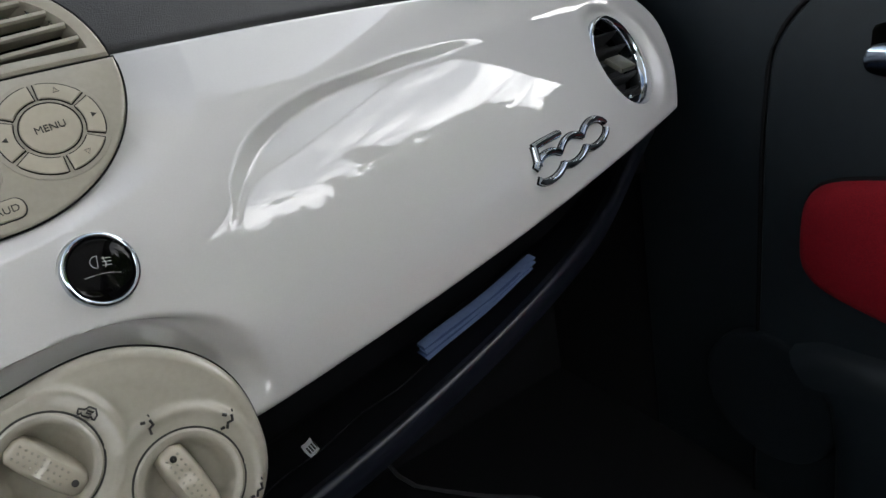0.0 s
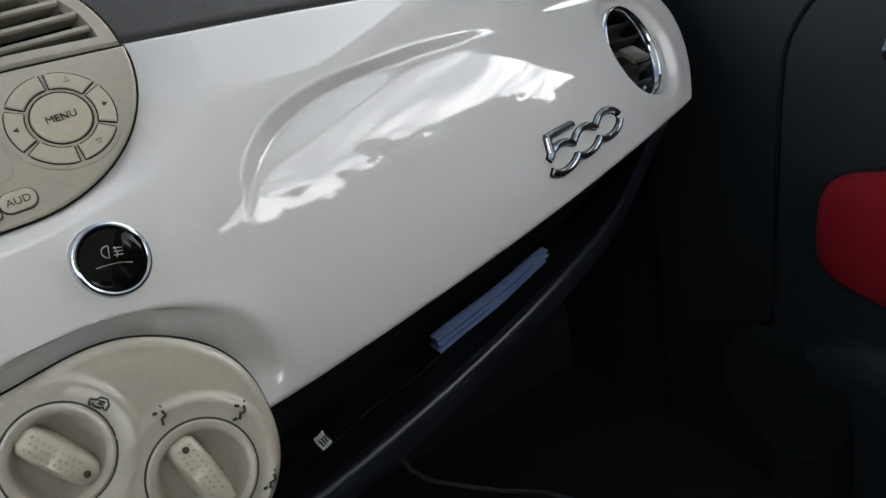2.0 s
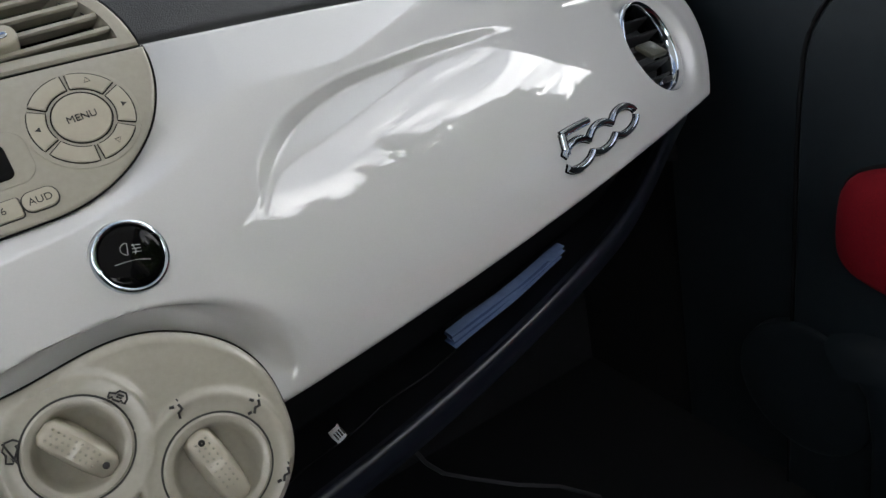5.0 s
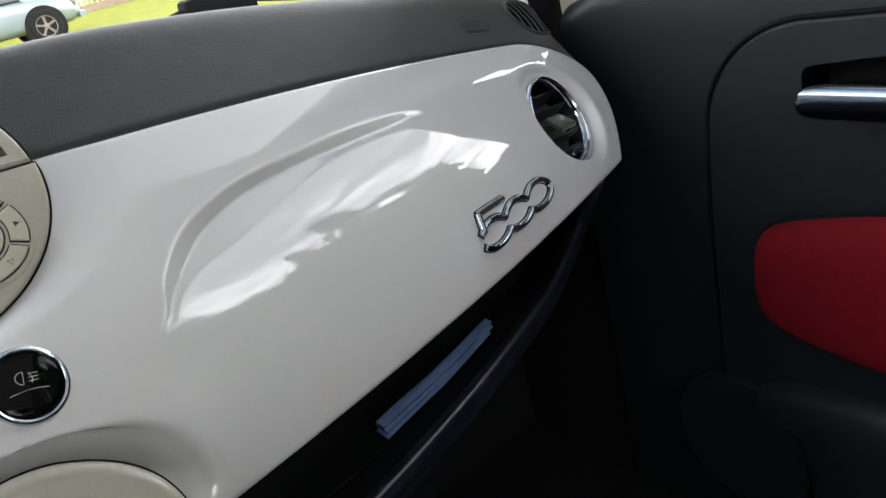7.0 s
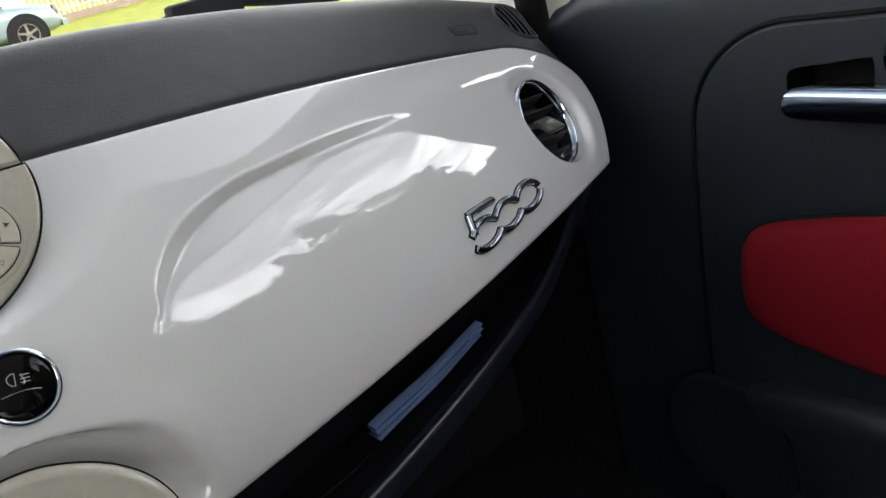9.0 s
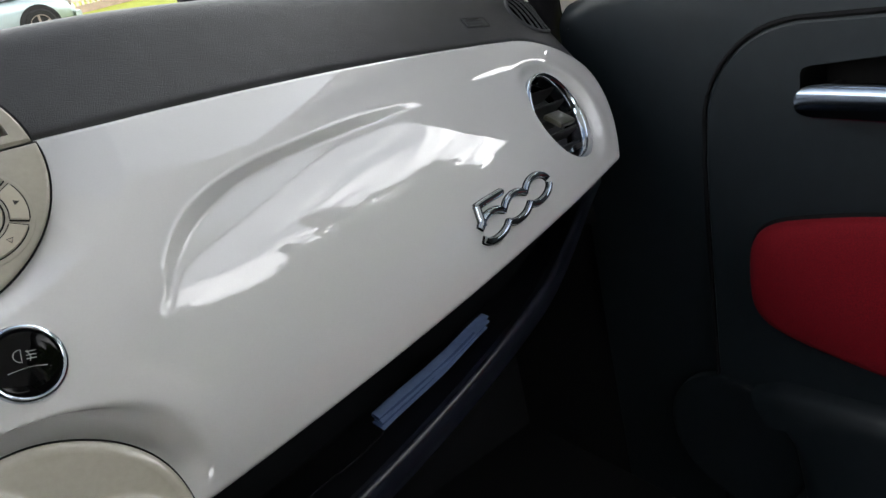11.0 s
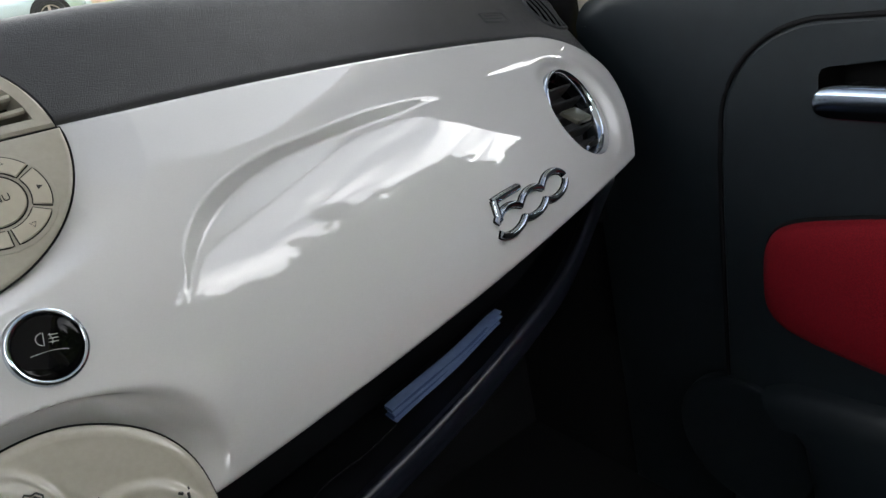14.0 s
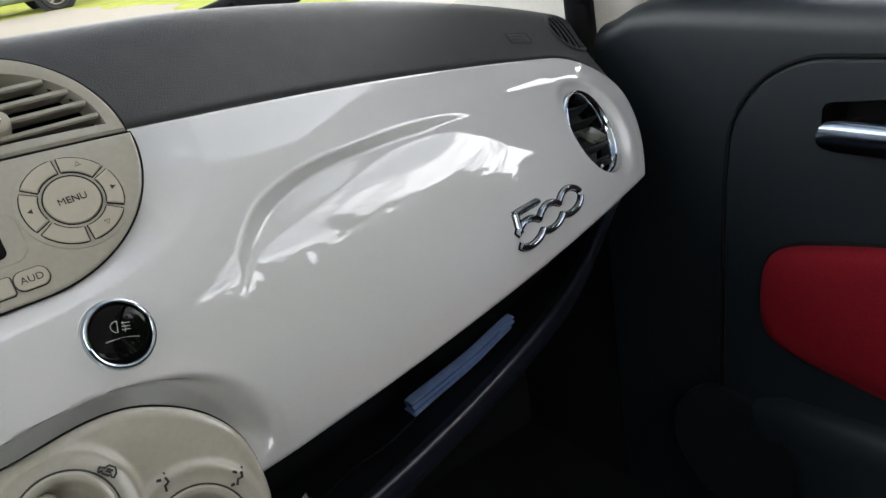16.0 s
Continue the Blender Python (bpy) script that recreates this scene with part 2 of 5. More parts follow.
def box(bm, x0, x1, y0, y1, z0, z1, m=None):
    m = m or Matrix()
    c = [bm.verts.new(m @ Vector((x, y, z))) for x in (x0, x1) for y in (y0, y1) for z in (z0, z1)]
    for f in ((0, 1, 3, 2), (4, 6, 7, 5), (0, 4, 5, 1), (2, 3, 7, 6), (0, 2, 6, 4), (1, 5, 7, 3)):
        bm.faces.new([c[i] for i in f])


def slab(name, x0, x1, y0, y1, z0, z1, mat, parent=None, label="", bevel=0.0):
    bm = bmesh.new()
    box(bm, x0, x1, y0, y1, z0, z1)
    if bevel:
        bmesh.ops.bevel(bm, geom=bm.edges[:], offset=bevel, segments=3, affect="EDGES", profile=0.5)
    return part(name, bm, mat, parent, label, angle=35)


def basis(origin, ex, ey, en):
    m = Matrix.Identity(4)
    for i, v in enumerate((ex, ey, en, origin)):
        for k in range(3):
            m[k][i] = v[k]
    return m


def lettering(name, body, size, m, mat, parent, thick=0.0002, align="CENTER"):
    """Words in the built-in font, as a mesh lying in the frame m."""
    cu = bpy.data.curves.new(name, "FONT")
    cu.body, cu.size, cu.extrude = body, size, thick
    cu.align_x, cu.align_y = align, "CENTER"
    tmp = bpy.data.objects.new(name, cu)
    scene.collection.objects.link(tmp)
    me = bpy.data.meshes.new_from_object(tmp.evaluated_get(bpy.context.evaluated_depsgraph_get()))
    bpy.data.objects.remove(tmp)
    bpy.data.curves.remove(cu)
    me.transform(m)
    me.materials.clear()
    me.materials.append(mat)
    ob = new(name, me)
    ob.parent = parent
    return ob


# ---- the dashboard's shape ----
CO = (0.39073, 0.14708, 0.20746, 0.42992, 3.20462, 0.48615)
XC = -0.045         # middle of the car
Z_LOW = E - 0.2705   # lower edge of the fascia


def face_y(x, z):
    """How far ahead the swelling front of the dashboard lies."""
    xe = max(x, -0.03)
    ze = z - E + 0.2
    return CO[0] + CO[1] * xe + CO[2] * xe * xe + CO[3] * ze + CO[4] * ze * ze + CO[5] * xe * ze


def face_normal(x, z):
    e = 1e-4
    return Vector(((face_y(x + e, z) - face_y(x - e, z)) / (2 * e), -1, (face_y(x, z + e) - face_y(x, z - e)) / (2 * e))).normalized()


def face_frame(x, z, lift=0.0, normal=None, spin=0.0):
    n = Vector(normal).normalized() if normal else face_normal(x, z)
    ex = (Vector((1, 0, 0)) - n * n.x).normalized()
    ey = n.cross(ex)
    return basis(Vector((x, face_y(x, z), z)) + n * lift, ex, ey, n) @ pose(0, 0, 0, 0, 0, spin)


def top_z(x):
    return E - 0.0757 - 0.055 * x - 0.125 * x * abs(x)


VENT = (0.547, E - 0.2085)
VENT_HOLE = 0.0452
VENT_N = (0.37, -0.90, 0.43)
RADIO = basis((0, 0.4770, E - 0.1092), (1, 0, 0), (0, 0.66, 0.75), (0, -0.75, 0.66))
CLIMATE = basis((0, 0.372, E - 0.236), (1, 0, 0), (0, 0.41, 0.91), (0, -0.91, 0.41))


def climate_dip(x):
    """The upper edge sags towards the middle of the car."""
    return 0.0125 * (1 - smooth(-0.035, 0.045, x))


def climate_outline(grow=0.0, n=96):
    pts = []
    for k in range(n):
        a = 2 * math.pi * k / n
        c, s = math.cos(a), math.sin(a)
        p = 2 / 2.4
        x, y = XC + (0.132 + grow) * math.copysign(abs(c) ** p, c), -0.02 + (0.0745 + grow) * math.copysign(abs(s) ** p, s)
        pts.append((x, y - climate_dip(x) * max(0.0, (y + 0.02) / 0.0745)))
    return pts


def climate_gap(x, z):
    """How far outside the climate panel a place of the fascia is (below nought: inside)."""
    s = (z - E + 0.236) / 0.91
    if s > -0.02:
        s += climate_dip(x) * min(1.3, (s + 0.02) / (0.0745 - climate_dip(x)))
    q = (abs((x - XC) / 0.132) ** 2.4 + abs((s + 0.02) / 0.0745) ** 2.4) ** (1 / 2.4)
    return (q - 1) * 0.085


def radio_gap(x, z):
    s = (z - E + 0.108) / 0.75
    dx, ds = max(0.0, abs(x - XC) - 0.0662), max(0.0, 0.036 - s)
    return (math.hypot(dx / 0.085, ds / 0.082) - 1) * 0.083


def radio_collar(x, z):
    """Width of the dished band round the radio: broad beside it, narrow under it."""
    s = (z - E + 0.108) / 0.75
    dx, ds = max(0.0, abs(x - XC) - 0.0662) / 0.085, max(0.0, 0.036 - s) / 0.082
    low = ds / max(1e-6, math.hypot(dx, ds))
    return max(0.006, 0.042 - 0.032 * max(0.0, low - 0.33) - 0.042 * max(0.0, low - 0.58))


def smooth(a, b, v):
    t = min(1.0, max(0.0, (v - a) / (b - a)))
    return t * t * (3 - 2 * t)


def through_points(pts, x):
    """A smooth curve through points, by their slopes."""
    n = len(pts)
    if x <= pts[0][0]:
        return pts[0][1]
    if x >= pts[-1][0]:
        return pts[-1][1]
    i = max(k for k in range(n - 1) if pts[k][0] <= x)
    def slope(k):
        a, b = pts[max(0, k - 1)], pts[min(n - 1, k + 1)]
        return (b[1] - a[1]) / (b[0] - a[0])
    h = pts[i + 1][0] - pts[i][0]
    t = (x - pts[i][0]) / h
    return ((2 * t ** 3 - 3 * t ** 2 + 1) * pts[i][1] + (t ** 3 - 2 * t ** 2 + t) * h * slope(i)
            + (3 * t ** 2 - 2 * t ** 3) * pts[i + 1][1] + (t ** 3 - t ** 2) * h * slope(i + 1))


SCOOP_TOP = ((0.120, -0.1725), (0.127, -0.168), (0.132, -0.157), (0.140, -0.149), (0.160, -0.1386), (0.187, -0.1328), (0.220, -0.1306), (0.255, -0.1318), (0.295, -0.1332), (0.335, -0.1368), (0.362, -0.1408), (0.385, -0.1460), (0.406, -0.1530))
SCOOP_FOOT = ((0.120, -0.1760), (0.127, -0.172), (0.133, -0.1665), (0.1454, -0.1581), (0.1689, -0.1481), (0.2046, -0.1415), (0.2497, -0.1406), (0.2983, -0.1428), (0.335, -0.1455), (0.362, -0.1468), (0.385, -0.1500), (0.406, -0.1560))
SCOOP_EDGE = ((0.120, -0.1795), (0.127, -0.1760), (0.135, -0.1685), (0.145, -0.1628), (0.170, -0.1588), (0.200, -0.1555), (0.240, -0.1508), (0.275, -0.1465), (0.300, -0.1465), (0.340, -0.150), (0.378, -0.155), (0.406, -0.160))


def scoop_lines(x):
    """Heights of the hollow's upper rim, the foot of its wall and the edge where its floor runs out."""
    top = through_points(SCOOP_TOP, x)
    foot = min(through_points(SCOOP_FOOT, x), top - 0.002)
    edge = min(through_points(SCOOP_EDGE, x), foot - 0.003)
    lines = []
    for z, share in ((top, 0.62), (foot, 0.54), (edge, 0.40)):
        even = Z_LOW + share * (top_z(x) - Z_LOW)
        far = smooth(0.40, 0.54, x) if x > 0.25 else 1 - smooth(0.03, 0.120, x)
        lines.append((E + z) * (1 - far) + even * far)
    return lines


def ramp(v, e):
    """Nought, then rising as v, with a rounded bend of half width e."""
    return 0.0 if v <= -e else v if v >= e else (v + e) ** 2 / (4 * e)


def scoop(x, z):
    """The arched finger hollow pressed into the fascia: a steep upper wall, a sloping floor to a straight edge, then a long run-out."""
    if not 0.118 < x < 0.406:
        return 0.0
    top, foot, edge = scoop_lines(x)
    end = 1 - smooth(0.295, 0.406, x)
    ledge = (0.0030 + 0.0014 * smooth(0.18, 0.28, x)) * smooth(0.118, 0.178, x) * end
    deep = ledge + (0.43 - 0.19 * smooth(0.23, 0.31, x)) * smooth(0.118, 0.142, x) * end * (foot - edge)
    tall = top - foot
    t = (top - z) / tall
    soft = 1 - smooth(0.125, 0.175, x)
    e = min(0.20 + 0.4 * soft, (0.0019 + 0.0010 * soft) / tall)
    wall = deep * (ramp(t, e) - ramp(t - 1, e))
    if z > edge:
        return wall - (deep - ledge) * ramp((foot - z) / (foot - edge), 0.0015 / (foot - edge))
    return ledge * max(0.0, 1 - (edge - z) / (edge - Z_LOW - 0.004))


COVE = ((-0.030, 0.0150), (-0.011, 0.0135), (0.003, 0.0100), (0.0134, 0.0078), (0.036, 0.0062), (0.0518, 0.0074), (0.0693, 0.0096), (0.0936, 0.0132), (0.1072, 0.0148), (0.1144, 0.0175))


def relief(x, z):
    """The fascia's own modelling: the cove over the climate panel, the rise round the radio, the collar of the vent."""
    d = 0.0
    g = climate_gap(x, z)
    wide = through_points(COVE, x)
    d -= 0.023 * ramp(1 - max(0.0, g / wide) ** 1.7, 0.0042 / wide) * smooth(E - 0.274, E - 0.240, z)
    g = radio_gap(x, z)
    if z > E - 0.2:
        plane = 0.478 + (z - E + 0.108) * 0.88 - 0.002
        d -= (max(0.0, plane - face_y(x, z)) + 0.004) * (1 - min(1.0, max(0.0, g / radio_collar(x, z))) ** 1.7)
    r = (Vector((x, face_y(x, z), z)) - Vector((VENT[0], face_y(*VENT), VENT[1]))).length
    side = smooth(-0.030, 0.025, x - VENT[0] + 0.6 * (z - VENT[1]))
    d += (0.0010 * math.exp(-((r - 0.062) / 0.008) ** 2) - 0.0075 * (1 - smooth(0.045, 0.060, r))) * side
    d -= scoop(x, z)
    return d


def fascia_point(a, r):
    """a runs along the dashboard, r up it by rows that follow the hollow's lines."""
    b = r if r < 0.62 else 0.62 + 0.38 * math.sin(math.pi / 2 * (r - 0.62) / 0.38)
    if b < 0.62:
        xr = 0.605 + 0.029 * math.sin(b / 0.62 * math.pi / 2)
    else:
        xr = 0.634 - 0.085 * (1 - math.sqrt(max(0.0, 1 - ((b - 0.62) / 0.38) ** 2)))
    x = -0.20 + a * (xr + 0.20)
    up = top_z(x)
    top, foot, edge = scoop_lines(x)
    if b < 0.40:
        z = Z_LOW + (edge - Z_LOW) * b / 0.40
    elif b < 0.54:
        z = edge + (foot - edge) * (b - 0.40) / 0.14
    elif b < 0.62:
        z = foot + (top - foot) * (b - 0.54) / 0.08
    else:
        z = top + (up - top) * (b - 0.62) / 0.38
    return Vector((x, face_y(x, z) - relief(x, z), z))


def build_fascia(root):
    bm = bmesh.new()
    na = 560
    bs = [0.52 * k / 74 for k in range(74)] + [0.52 + 0.12 * k / 56 for k in range(56)] + [0.64 + 0.36 * k / 54 for k in range(55)]
    nb = len(bs) - 1
    rows = [[fascia_point(i / na, b) for i in range(na + 1)] for b in bs]
    vs = grid(bm, rows)
    # rolled rim along the edges
    loop = [vs[0][i] for i in range(na + 1)] + [vs[j][na] for j in range(1, nb + 1)] + [vs[nb][i] for i in range(na - 1, -1, -1)]
    prev = loop
    for k in range(1, 5):
        a = math.pi / 2 * k / 4
        r = 0.005
        ring = []
        for idx, v in enumerate(loop):
            n = face_normal(v.co.x, v.co.z)
            t = (loop[min(len(loop) - 1, idx + 1)].co - loop[max(0, idx - 1)].co).normalized()
            o = t.cross(n).normalized()
            ring.append(bm.verts.new(v.co + o * r * math.sin(a) - n * (r * (1 - math.cos(a)) + (0.012 if k == 4 else 0))))
        for i in range(len(loop) - 1):
            bm.faces.new((prev[i], prev[i + 1], ring[i + 1], ring[i]))
        prev = ring
    # the opening behind the vent
    c = Vector((VENT[0], face_y(*VENT), VENT[1]))
    # edges of the openings for the radio and the climate panel drawn clean on their outlines
    gone = []
    for f in bm.faces:
        q = f.calc_center_median()
        if (q - c).length < VENT_HOLE:
            gone.append(f)
    for gap, top, inner in ((climate_gap, 0.0, -0.018), (radio_gap, E - 0.17, -0.0012)):
        out = [f for f in bm.faces if f.calc_center_median().z > top and gap(f.calc_center_median().x, f.calc_center_median().z) < inner]
        inside = set(out)
        edge = {v for f in out for v in f.verts if any(g not in inside for g in v.link_faces)}
        for v in edge:
            x, z = v.co.x, v.co.z
            for _ in range(4):
                g = gap(x, z) - inner - 0.0004
                gx, gz = (gap(x + 1e-5, z) - gap(x - 1e-5, z)) / 2e-5, (gap(x, z + 1e-5) - gap(x, z - 1e-5)) / 2e-5
                k = gx * gx + gz * gz
                if k < 1e-4:
                    break
                x, z = x - g * gx / k, z - g * gz / k
            v.co = Vector((x, face_y(x, z) - relief(x, z), z))
        gone += [f for f in out if f not in gone]
    gone = set(gone)
    hole = {v for f in gone for v in f.verts if (v.co - c).length < 0.055 and any(g not in gone for g in v.link_faces)}
    for v in hole:
        for _ in range(4):
            s = VENT_HOLE / (v.co - c).length
            x, z = c.x + (v.co.x - c.x) * s, c.z + (v.co.z - c.z) * s
            v.co = Vector((x, face_y(x, z) - relief(x, z), z))
    bmesh.ops.delete(bm, geom=list(gone), context="FACES")
    part("fascia_panel", bm, M_WHITE, root, "glossy pearl white painted fascia", angle=60)


def end_back(x):
    """... and turns away forwards below its crest."""
    return 5.0 * max(0.0, x - 0.632) ** 1.25


def end_drop(x):
    """The dashboard's end rolls down beside the door."""
    return 0.05 * (max(0.0, x - 0.645) / 0.04) ** 2


def pad_low(x):
    """Lower edge of the pad: along the fascia's top, then down round its corner."""
    if x < 0.549:
        return top_z(x)
    u = 1 - (0.634 - min(x, 0.634)) / 0.085
    b = 0.62 + 0.38 * math.sqrt(max(0.0, 1 - u * u))
    return Z_LOW + b * (top_z(x) - Z_LOW) - 0.9 * max(0.0, x - 0.634)


def pad_rise(w):
    """Straight up the face, then rolling over towards the crest."""
    if w < 0.7:
        return 1.10 * w
    t = (w - 0.7) / 0.3
    return (2 * t ** 3 - 3 * t ** 2 + 1) * 0.77 + (t ** 3 - 2 * t ** 2 + t) * 0.33 + (3 * t ** 2 - 2 * t ** 3) + (t ** 3 - t ** 2) * 0.10


def pad_point(x, w):
    """The padded top: w runs from the fascia's upper edge (0) over the crest (1) to the windscreen (2)."""
    zt = pad_low(x)
    yt, yc = face_y(x, zt), face_y(x, top_z(x)) + 0.066
    zc = E - 0.0145 - 0.0025 * (1 - smooth(0.08, 0.2, x)) - 0.03 * x - 0.21 * x * x - end_drop(x)
    if w <= 1:
        lip = 0.004 * (1 - smooth(0.0, 0.08, w))
        return Vector((x, yt + 0.003 + lip + (yc - yt - 0.003) * w + end_back(x) * (1 - w), zt + (zc - zt) * pad_rise(w)))
    d = (0.99 - yc) * (w - 1) ** 2
    return Vector((x, yc + d, zc + 0.0040 * (1 - math.exp(-d / 0.007)) - 0.16 * d))


def build_dash_top(root):
    bm = bmesh.new()
    rows = []
    xs = [-0.70 + 1.23 * k / 130 for k in range(130)] + [0.53 + 0.149 * k / 60 for k in range(61)]
    for k in range(12):      # body behind the fascia
        b = -0.12 + 1.12 * k / 11
        rows.append([Vector((x, face_y(x, Z_LOW + b * (pad_low(x) - Z_LOW)) + 0.034 + end_back(x), Z_LOW + b * (pad_low(x) - Z_LOW))) for x in xs])
    for k in range(29):
        rows.append([pad_point(x, (k / 28) ** 1.3) for x in xs])
    for k in range(1, 18):
        rows.append([pad_point(x, 1 + k / 17) for x in xs])
    grid(bm, rows)
    # the opening behind the centre vent
    away = RADIO.inverted()
    gone = []
    for f in bm.faces:
        q = away @ f.calc_center_median()
        t = (q.y - 0.0458) / 0.0542
        if 0.0 < t < 1.0 and q.z > -0.045 and abs(q.x - XC) < 0.1425 - 0.064 * (1 - math.sqrt(1 - t * t)):
            gone.append(f)
    bmesh.ops.delete(bm, geom=gone, context="FACES")
    part("padded_top", bm, M_PAD, root, "charcoal padded top with pebbled skin", angle=80)


def pad_frame(x, w, lift=0.0):
    p = pad_point(x, w)
    ex = (pad_point(x + 0.002, w) - pad_point(x - 0.002, w)).normalized()
    ey = (pad_point(x, w + 0.02) - pad_point(x, w - 0.02)).normalized()
    n = ex.cross(ey).normalized()
    return basis(p + Vector((0, 0, lift)), ex, n.cross(ex), n)


def build_pad_label():
    root = thing("airbag_label", "small embossed dark label plate set in the dashboard top", "label")
    m = pad_frame(0.526, 0.375) @ pose(0, 0, 0.0004)
    bm = bmesh.new()
    plate(bm, rounded(0.036, 0.014, 0.002), m, 0.003, 0.0006)
    tube(bm, [m @ Vector((x, y, 0.0004)) for x, y in rounded(0.034, 0.012, 0.0015)], 0.0003, 6, closed=True)
    part("plate", bm, M_PAD, root)
    bm = bmesh.new()
    for y in (-0.0025, 0.0015):
        box(bm, -0.012, 0.010, y, y + 0.0012, 0, 0.0003, m)
    part("print", bm, M_DARK, root)


def build_demister():
    root = thing("demister_outlet", "dark oval demister grille at the end of the dashboard top", "air vent")
    def face_length(x):
        return (pad_point(x, 1) - pad_point(x, 0)).length
    def at(x, w, h):
        m = pad_frame(x, 1 - (1 - w) * face_length(0.612) / face_length(x))
        return m.translation + m.to_3x3() @ Vector((0, 0, h))
    def oval(s, n=48):
        return [(0.624 + s * 0.029 * math.cos(2 * math.pi * k / n) + 0.004 * s * math.sin(2 * math.pi * k / n), 0.61 + s * 0.27 * math.sin(2 * math.pi * k / n)) for k in range(n)]
    # black sheet laid on the pad in place of the outlet's shaded depth
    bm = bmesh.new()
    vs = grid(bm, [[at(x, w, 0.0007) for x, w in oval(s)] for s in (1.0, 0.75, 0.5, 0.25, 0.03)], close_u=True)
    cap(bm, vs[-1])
    part("opening_shade", bm, M_VENT_SHADE, root)
    bm = bmesh.new()
    tube(bm, [at(x, w, 0.0006) for x, w in oval(1.06)], 0.0020, 8, closed=True)
    part("rim", bm, M_PAD, root)
    for k in range(6):
        u = -0.78 + 0.30 * k
        h = math.sqrt(1 - u * u) * 0.98
        bm = bmesh.new()
        tube(bm, [at(0.624 + 0.029 * u + 0.004 * v * h + 0.003 * (1 - v * v), 0.61 + 0.27 * v * h, 0.0012) for v in (-1, -0.6, -0.2, 0.2, 0.6, 1)], 0.0011, 8)
        part("slat", bm, M_PAD, root)

def build_round_vent():
    root = thing("round_air_vent", "round black air vent with chrome ring and dark slats", "air vent", (VENT[0], face_y(*VENT), VENT[1]))
    inv = Matrix.Translation(-root.location)
    m = inv @ face_frame(*VENT, -0.0012, VENT_N)
    R = 0.0443
    bm = bmesh.new()
    prof = [(R + 0.0006, -0.010), (R + 0.0004, -0.0058), (R - 0.0003, -0.0044), (R - 0.0012, -0.0040), (R - 0.0022, -0.0044), (R - 0.0036, -0.0062), (R - 0.0048, -0.0092), (R - 0.0056, -0.014), (R - 0.006, -0.020)]
    revolve(bm, prof, m, 64, False)
    part("chrome_ring", bm, M_CHROME, root, "polished chrome ring")
    bm = bmesh.new()
    lip, foot = [], []
    f = face_frame(*VENT)
    c = f.translation
    for k in range(96):
        a = 2 * math.pi * k / 96
        p = f @ Vector((VENT_HOLE * math.cos(a), VENT_HOLE * math.sin(a), 0))
        for _ in range(6):
            q = Vector((p.x, face_y(p.x, p.z) - relief(p.x, p.z), p.z))
            p = c + (q - c) * (VENT_HOLE / (q - c).length)
        lip.append(inv @ Vector((p.x, face_y(p.x, p.z) - relief(p.x, p.z), p.z)))
        u = m.inverted() @ lip[-1]
        u.z = 0
        foot.append(m @ (u.normalized() * (R + 0.0002) + Vector((0, 0, -0.0062))))
    grid(bm, [lip, [p.lerp(q, 0.4) + (p - q) * 0.10 for p, q in zip(lip, foot)], foot, [p + f.to_3x3() @ Vector((0, 0, -0.012)) for p in foot]], close_u=True)
    part("collar", bm, M_WHITE, root, "white painted collar")
    # barrel blackened for the shade down the duct
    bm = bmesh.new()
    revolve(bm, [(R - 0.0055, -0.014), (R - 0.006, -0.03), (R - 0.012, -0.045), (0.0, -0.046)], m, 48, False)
    part("barrel", bm, M_VENT_SHADE, root)
    for k in range(5):
        y = -0.028 + 0.014 * k
        h = math.sqrt((R - 0.0065) ** 2 - y * y)
        bm = bmesh.new()
        rows = []
        for d, t in ((-0.030, 0.0008), (-0.018, 0.0014), (-0.011, 0.0012), (-0.010, 0.0006)):
            yy = y + 0.35 * (d + 0.011)
            rows.append([m @ Vector((-h, yy - t, d)), m @ Vector((h, yy - t, d)), m @ Vector((h, yy + t, d)), m @ Vector((-h, yy + t, d))])
        vs = grid(bm, rows, close_u=True)
        cap(bm, vs[0])
        cap(bm, vs[-1])
        part("slat", bm, M_SLAT, root)
    bm = bmesh.new()
    plate(bm, rounded(0.030, 0.020, 0.002, cx=-0.006, cy=-0.002), m @ pose(0, 0, -0.003, -38, 0, 0), 0.004, 0.001, back=True)
    part("tab", bm, M_TAB, root, "olive grey thumb tab")
    bm = bmesh.new()
    plate(bm, rounded(0.014, 0.005, 0.002, cx=0.006, cy=-0.033), m @ pose(0, 0, -0.003), 0.004, 0.001, back=True)
    part("thumb_wheel", bm, M_SLAT, root)
    bm = bmesh.new()
    revolve(bm, [(0.0022, -0.006), (0.0022, -0.0035), (0.0016, -0.0028)], m @ pose(-0.009, -0.034, 0), 12)
    part("screw", bm, M_CHROME, root)


